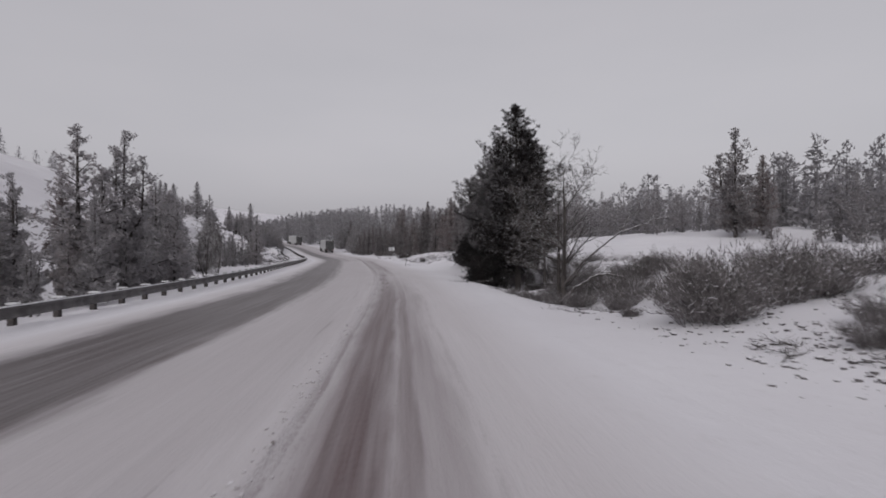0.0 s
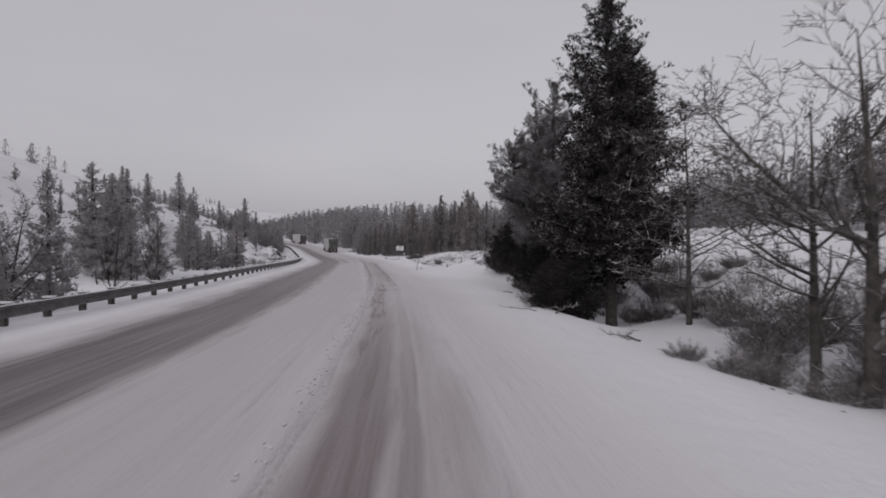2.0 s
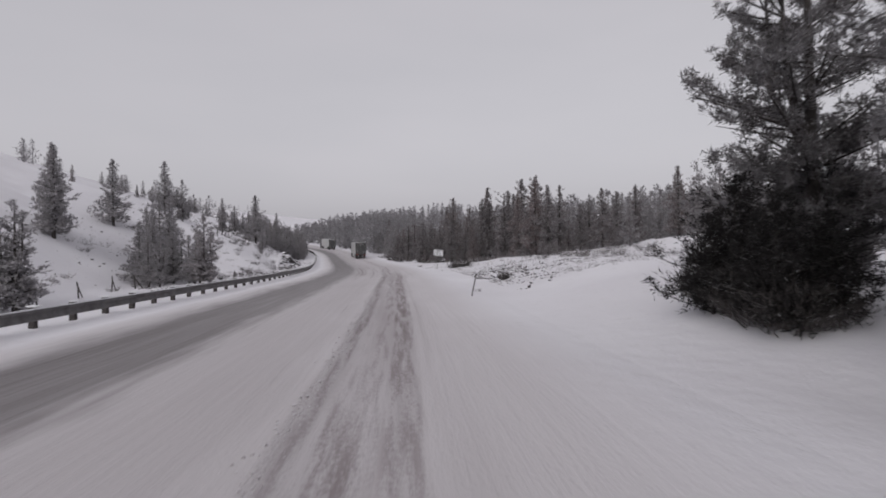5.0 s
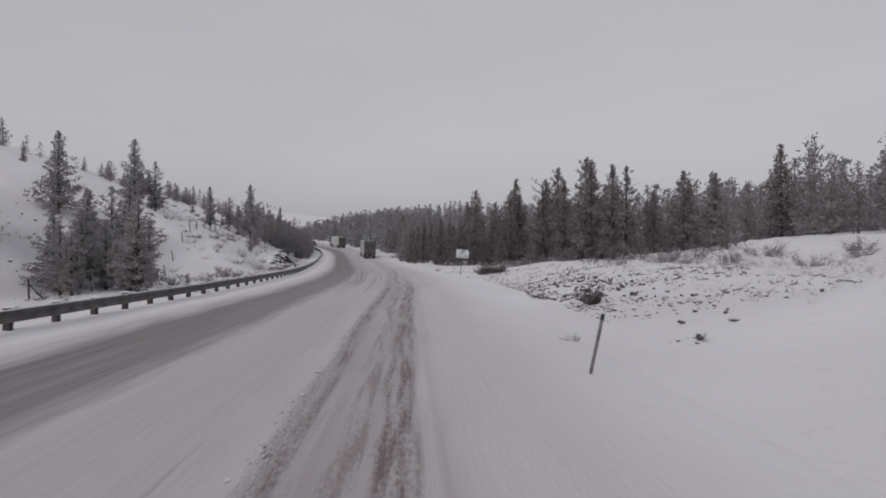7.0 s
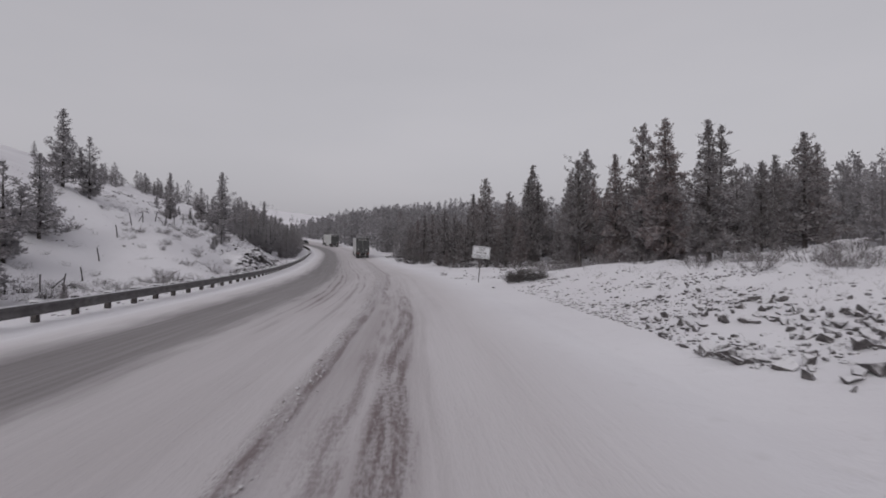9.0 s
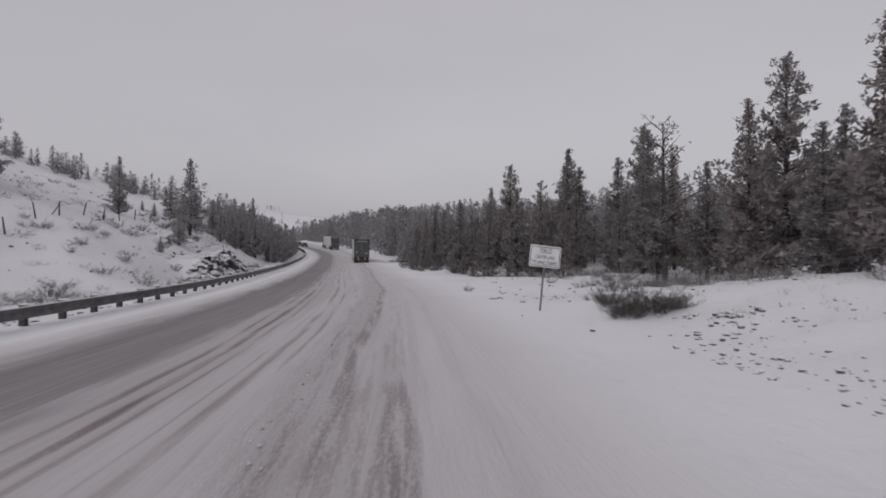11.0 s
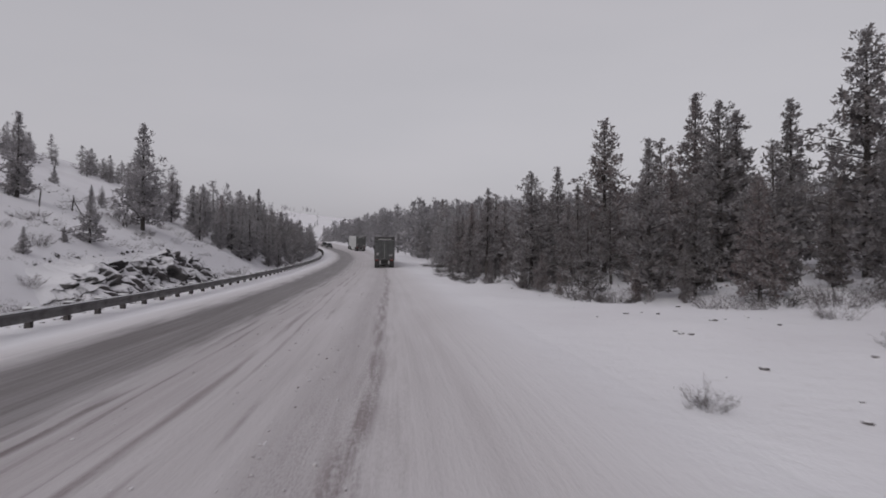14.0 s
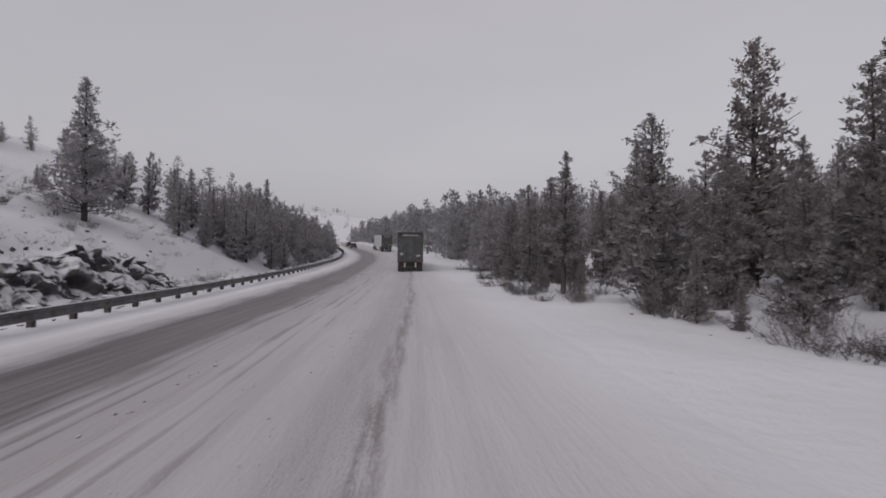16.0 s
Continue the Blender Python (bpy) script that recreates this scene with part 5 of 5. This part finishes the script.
# ---------------------------------------------------------------- vehicles
TRAILER = plain("trailer_side", (0.42, 0.42, 0.42), (0.50, 0.50, 0.50), 0.5, 1.2)
DOORS = plain("trailer_door", (0.042, 0.042, 0.043), (0.080, 0.081, 0.082), 0.45, 1.5)
DARK = plain("vehicle_dark", (0.02, 0.02, 0.02), (0.045, 0.042, 0.042), 0.6, 3)
TYRE = plain("tyre_rubber", (0.02, 0.02, 0.02), (0.05, 0.047, 0.047), 0.9, 5)
RIM = plain("rim_metal", (0.22, 0.21, 0.21), (0.32, 0.31, 0.31), 0.5, 6, metal=0.5)
PALE = plain("pale_paint", (0.40, 0.38, 0.38), (0.50, 0.48, 0.48), 0.5, 3)
GLASS = plain("dark_glass", (0.02, 0.022, 0.025), (0.03, 0.032, 0.035), 0.1, 2)
LAMP = plain("red_lens", (0.35, 0.02, 0.015), (0.45, 0.03, 0.02), 0.3, 5)


def wheel(parent, x, y, r, w):
    bm = bmesh.new()
    bmesh.ops.create_cone(bm, cap_ends=True, segments=24, radius1=r, radius2=r, depth=w, matrix=pose(0, 0, 0, 0, 90, 0))
    bmesh.ops.bevel(bm, geom=[e for e in bm.edges if abs(e.verts[0].co.x - e.verts[1].co.x) < 1e-4], offset=0.05, segments=2, affect="EDGES")
    wh = new("wheel")
    wh.parent = parent
    wh.location = (x, y, r)
    part("tyre", bm, TYRE, wh, smooth=False)
    bm = bmesh.new()
    bmesh.ops.create_cone(bm, cap_ends=True, segments=20, radius1=r * .55, radius2=r * .5, depth=w + 0.02, matrix=pose(0, 0, 0, 0, 90, 0))
    part("rim", bm, RIM, wh)


def semi_truck(s, u, turn=0, label=""):
    x, y = (float(c) for c in spot(s, u))
    h = math.degrees(float(np.interp(s + 8, LINE_S, LINE_H)))
    grade = math.degrees(math.atan(float(road_z(s + 12) - road_z(s)) / 12))
    t = empty("semi_truck", pose(x, y, float(road_z(s)), grade, 0, h + turn), label, "truck")
    part("cargo_box", boxes((-1.30, 0.05, 1.15, 1.30, 15.9, 4.08), bevel=0.03), TRAILER, t, "pale grey trailer box with a dark rear")
    part("rear_frame", boxes((-1.30, -0.02, 1.0, -1.19, 0.08, 4.08), (1.19, -0.02, 1.0, 1.30, 0.08, 4.08), (-1.19, -0.02, 3.93, 1.19, 0.08, 4.08), (-1.19, -0.03, 1.0, 1.19, 0.08, 1.18), bevel=0.01), DARK, t)
    for x0, x1 in ((-1.18, -0.008), (0.008, 1.18)):
        d = part("door", boxes((x0, -0.01, 1.20, x1, 0.06, 3.62), bevel=0.012), DOORS, t, "dark dirty rear door")
        part("lock_rod", boxes((x0 + 0.38, -0.05, 1.22, x0 + 0.42, -0.012, 3.60), (x0 + 0.76, -0.05, 1.22, x0 + 0.80, -0.012, 3.60)), DARK, d)
    part("header", boxes((-1.18, -0.015, 3.64, 1.18, 0.06, 3.92), bevel=0.01), DARK, t)
    for k in range(11):
        part("mark", boxes((-0.80 + k * 0.15, -0.022, 3.70, -0.70 + k * 0.15, -0.016, 3.82)), PALE, t)
    part("placard", boxes((-1.0, -0.02, 1.75, -0.72, -0.012, 2.0)), PALE, t)
    part("decal", boxes((0.62, -0.02, 1.62, 0.98, -0.012, 1.78)), PALE, t)
    part("under_guard", boxes((-1.2, -0.02, 0.52, 1.2, 0.08, 0.64), bevel=0.01), DARK, t)
    for gx in (-0.55, 0.55):
        part("guard_post", boxes((gx - 0.07, -0.03, 0.52, gx + 0.07, 0.06, 1.0), bevel=0.008), PALE, t, "pale upright of the rear guard")
    for gx in (-1.05, -0.85, 0.85, 1.05):
        part("tail_light", boxes((gx - 0.07, -0.05, 1.03, gx + 0.07, -0.025, 1.13), bevel=0.008), LAMP, t, "red tail light")
    for gx in (-1.2, 0.62):
        part("mud_flap", boxes((gx, 0.35, 0.2, gx + 0.58, 0.38, 0.98)), DARK, t)
    for wy in (0.95, 2.25):
        for wx in (-1.12, -0.8, 0.8, 1.12):
            wheel(t, wx, wy, 0.5, 0.27)
    part("bogie", boxes((-0.62, 0.4, 0.55, 0.62, 2.8, 1.13), bevel=0.03), DARK, t)
    for gx in (-1.28, 1.24):
        part("side_skirt", boxes((gx, 4.0, 0.45, gx + 0.04, 11.5, 1.13), bevel=0.01), TRAILER, t)
    for k in range(10):
        part("logo_bar", boxes((1.302, 9.0 + k * 0.52, 2.9, 1.308, 9.36 + k * 0.52, 3.3)), DARK, t)
        if k < 1:
            part("logo_shape", boxes((1.302, 8.1, 2.85, 1.308, 8.8, 3.35), bevel=0.002), DARK, t)
    part("tractor_frame", boxes((-0.5, 12.5, 0.6, 0.5, 20.4, 0.95), bevel=0.03), DARK, t)
    cab = part("cab", boxes((-1.2, 16.6, 0.9, 1.2, 18.9, 3.5), (-1.15, 16.7, 3.48, 1.15, 18.3, 3.95), bevel=0.12), DOORS, t)
    part("hood", boxes((-1.0, 18.85, 0.8, 1.0, 20.6, 2.1), bevel=0.15), DOORS, t)
    part("windshield", boxes((-1.0, 18.86, 2.3, 1.0, 18.93, 3.2), bevel=0.02), GLASS, cab)
    for gx in (-1.5, 1.3):
        part("mirror", boxes((gx, 18.6, 2.2, gx + 0.2, 18.75, 2.9), bevel=0.03), DARK, cab)
    for wy in (14.2, 15.5):
        for wx in (-1.05, -0.75, 0.75, 1.05):
            wheel(t, wx, wy, 0.5, 0.27)
    for wx in (-1.0, 1.0):
        wheel(t, wx, 19.6, 0.5, 0.3)
    return t


semi_truck(171.5, 0.15, 0, "semi truck with dark dirty trailer doors on the snowy road")
semi_truck(246, -0.3, 0, "distant semi truck with a grey trailer on the snowy road")


def car(s, u, turn, label):
    x, y = (float(c) for c in spot(s, u))
    h = math.degrees(float(np.interp(s, LINE_S, LINE_H)))
    t = empty("car", pose(x, y, float(road_z(s) + crossfall(s, u)), 2.5 if not turn else -2.5, 0, h + turn), label, "car")
    body = boxes((-0.9, 0, 0.35, 0.9, 4.6, 0.95), bevel=0.12)
    part("body", body, DARK, t)
    bm = boxes((-0.82, 1.0, 0.9, 0.82, 3.4, 1.55))
    for v in bm.verts:
        if v.co.z > 1.2:
            v.co.x *= 0.82
            v.co.y = 2.2 + (v.co.y - 2.2) * 0.72
    part("cabin", bm, GLASS, t)
    for wx in (-0.8, 0.8):
        for wy in (0.85, 3.75):
            wheel(t, wx, wy, 0.33, 0.22)
        part("headlight", boxes((wx - 0.13, 4.57, 0.62, wx + 0.05, 4.63, 0.78), bevel=0.01), PALE, t)
    return t


car(300, -6.2, 180, "dark car coming the other way on the snowy road")
car(282, -6.0, 180, "dark car coming the other way on the snowy road")
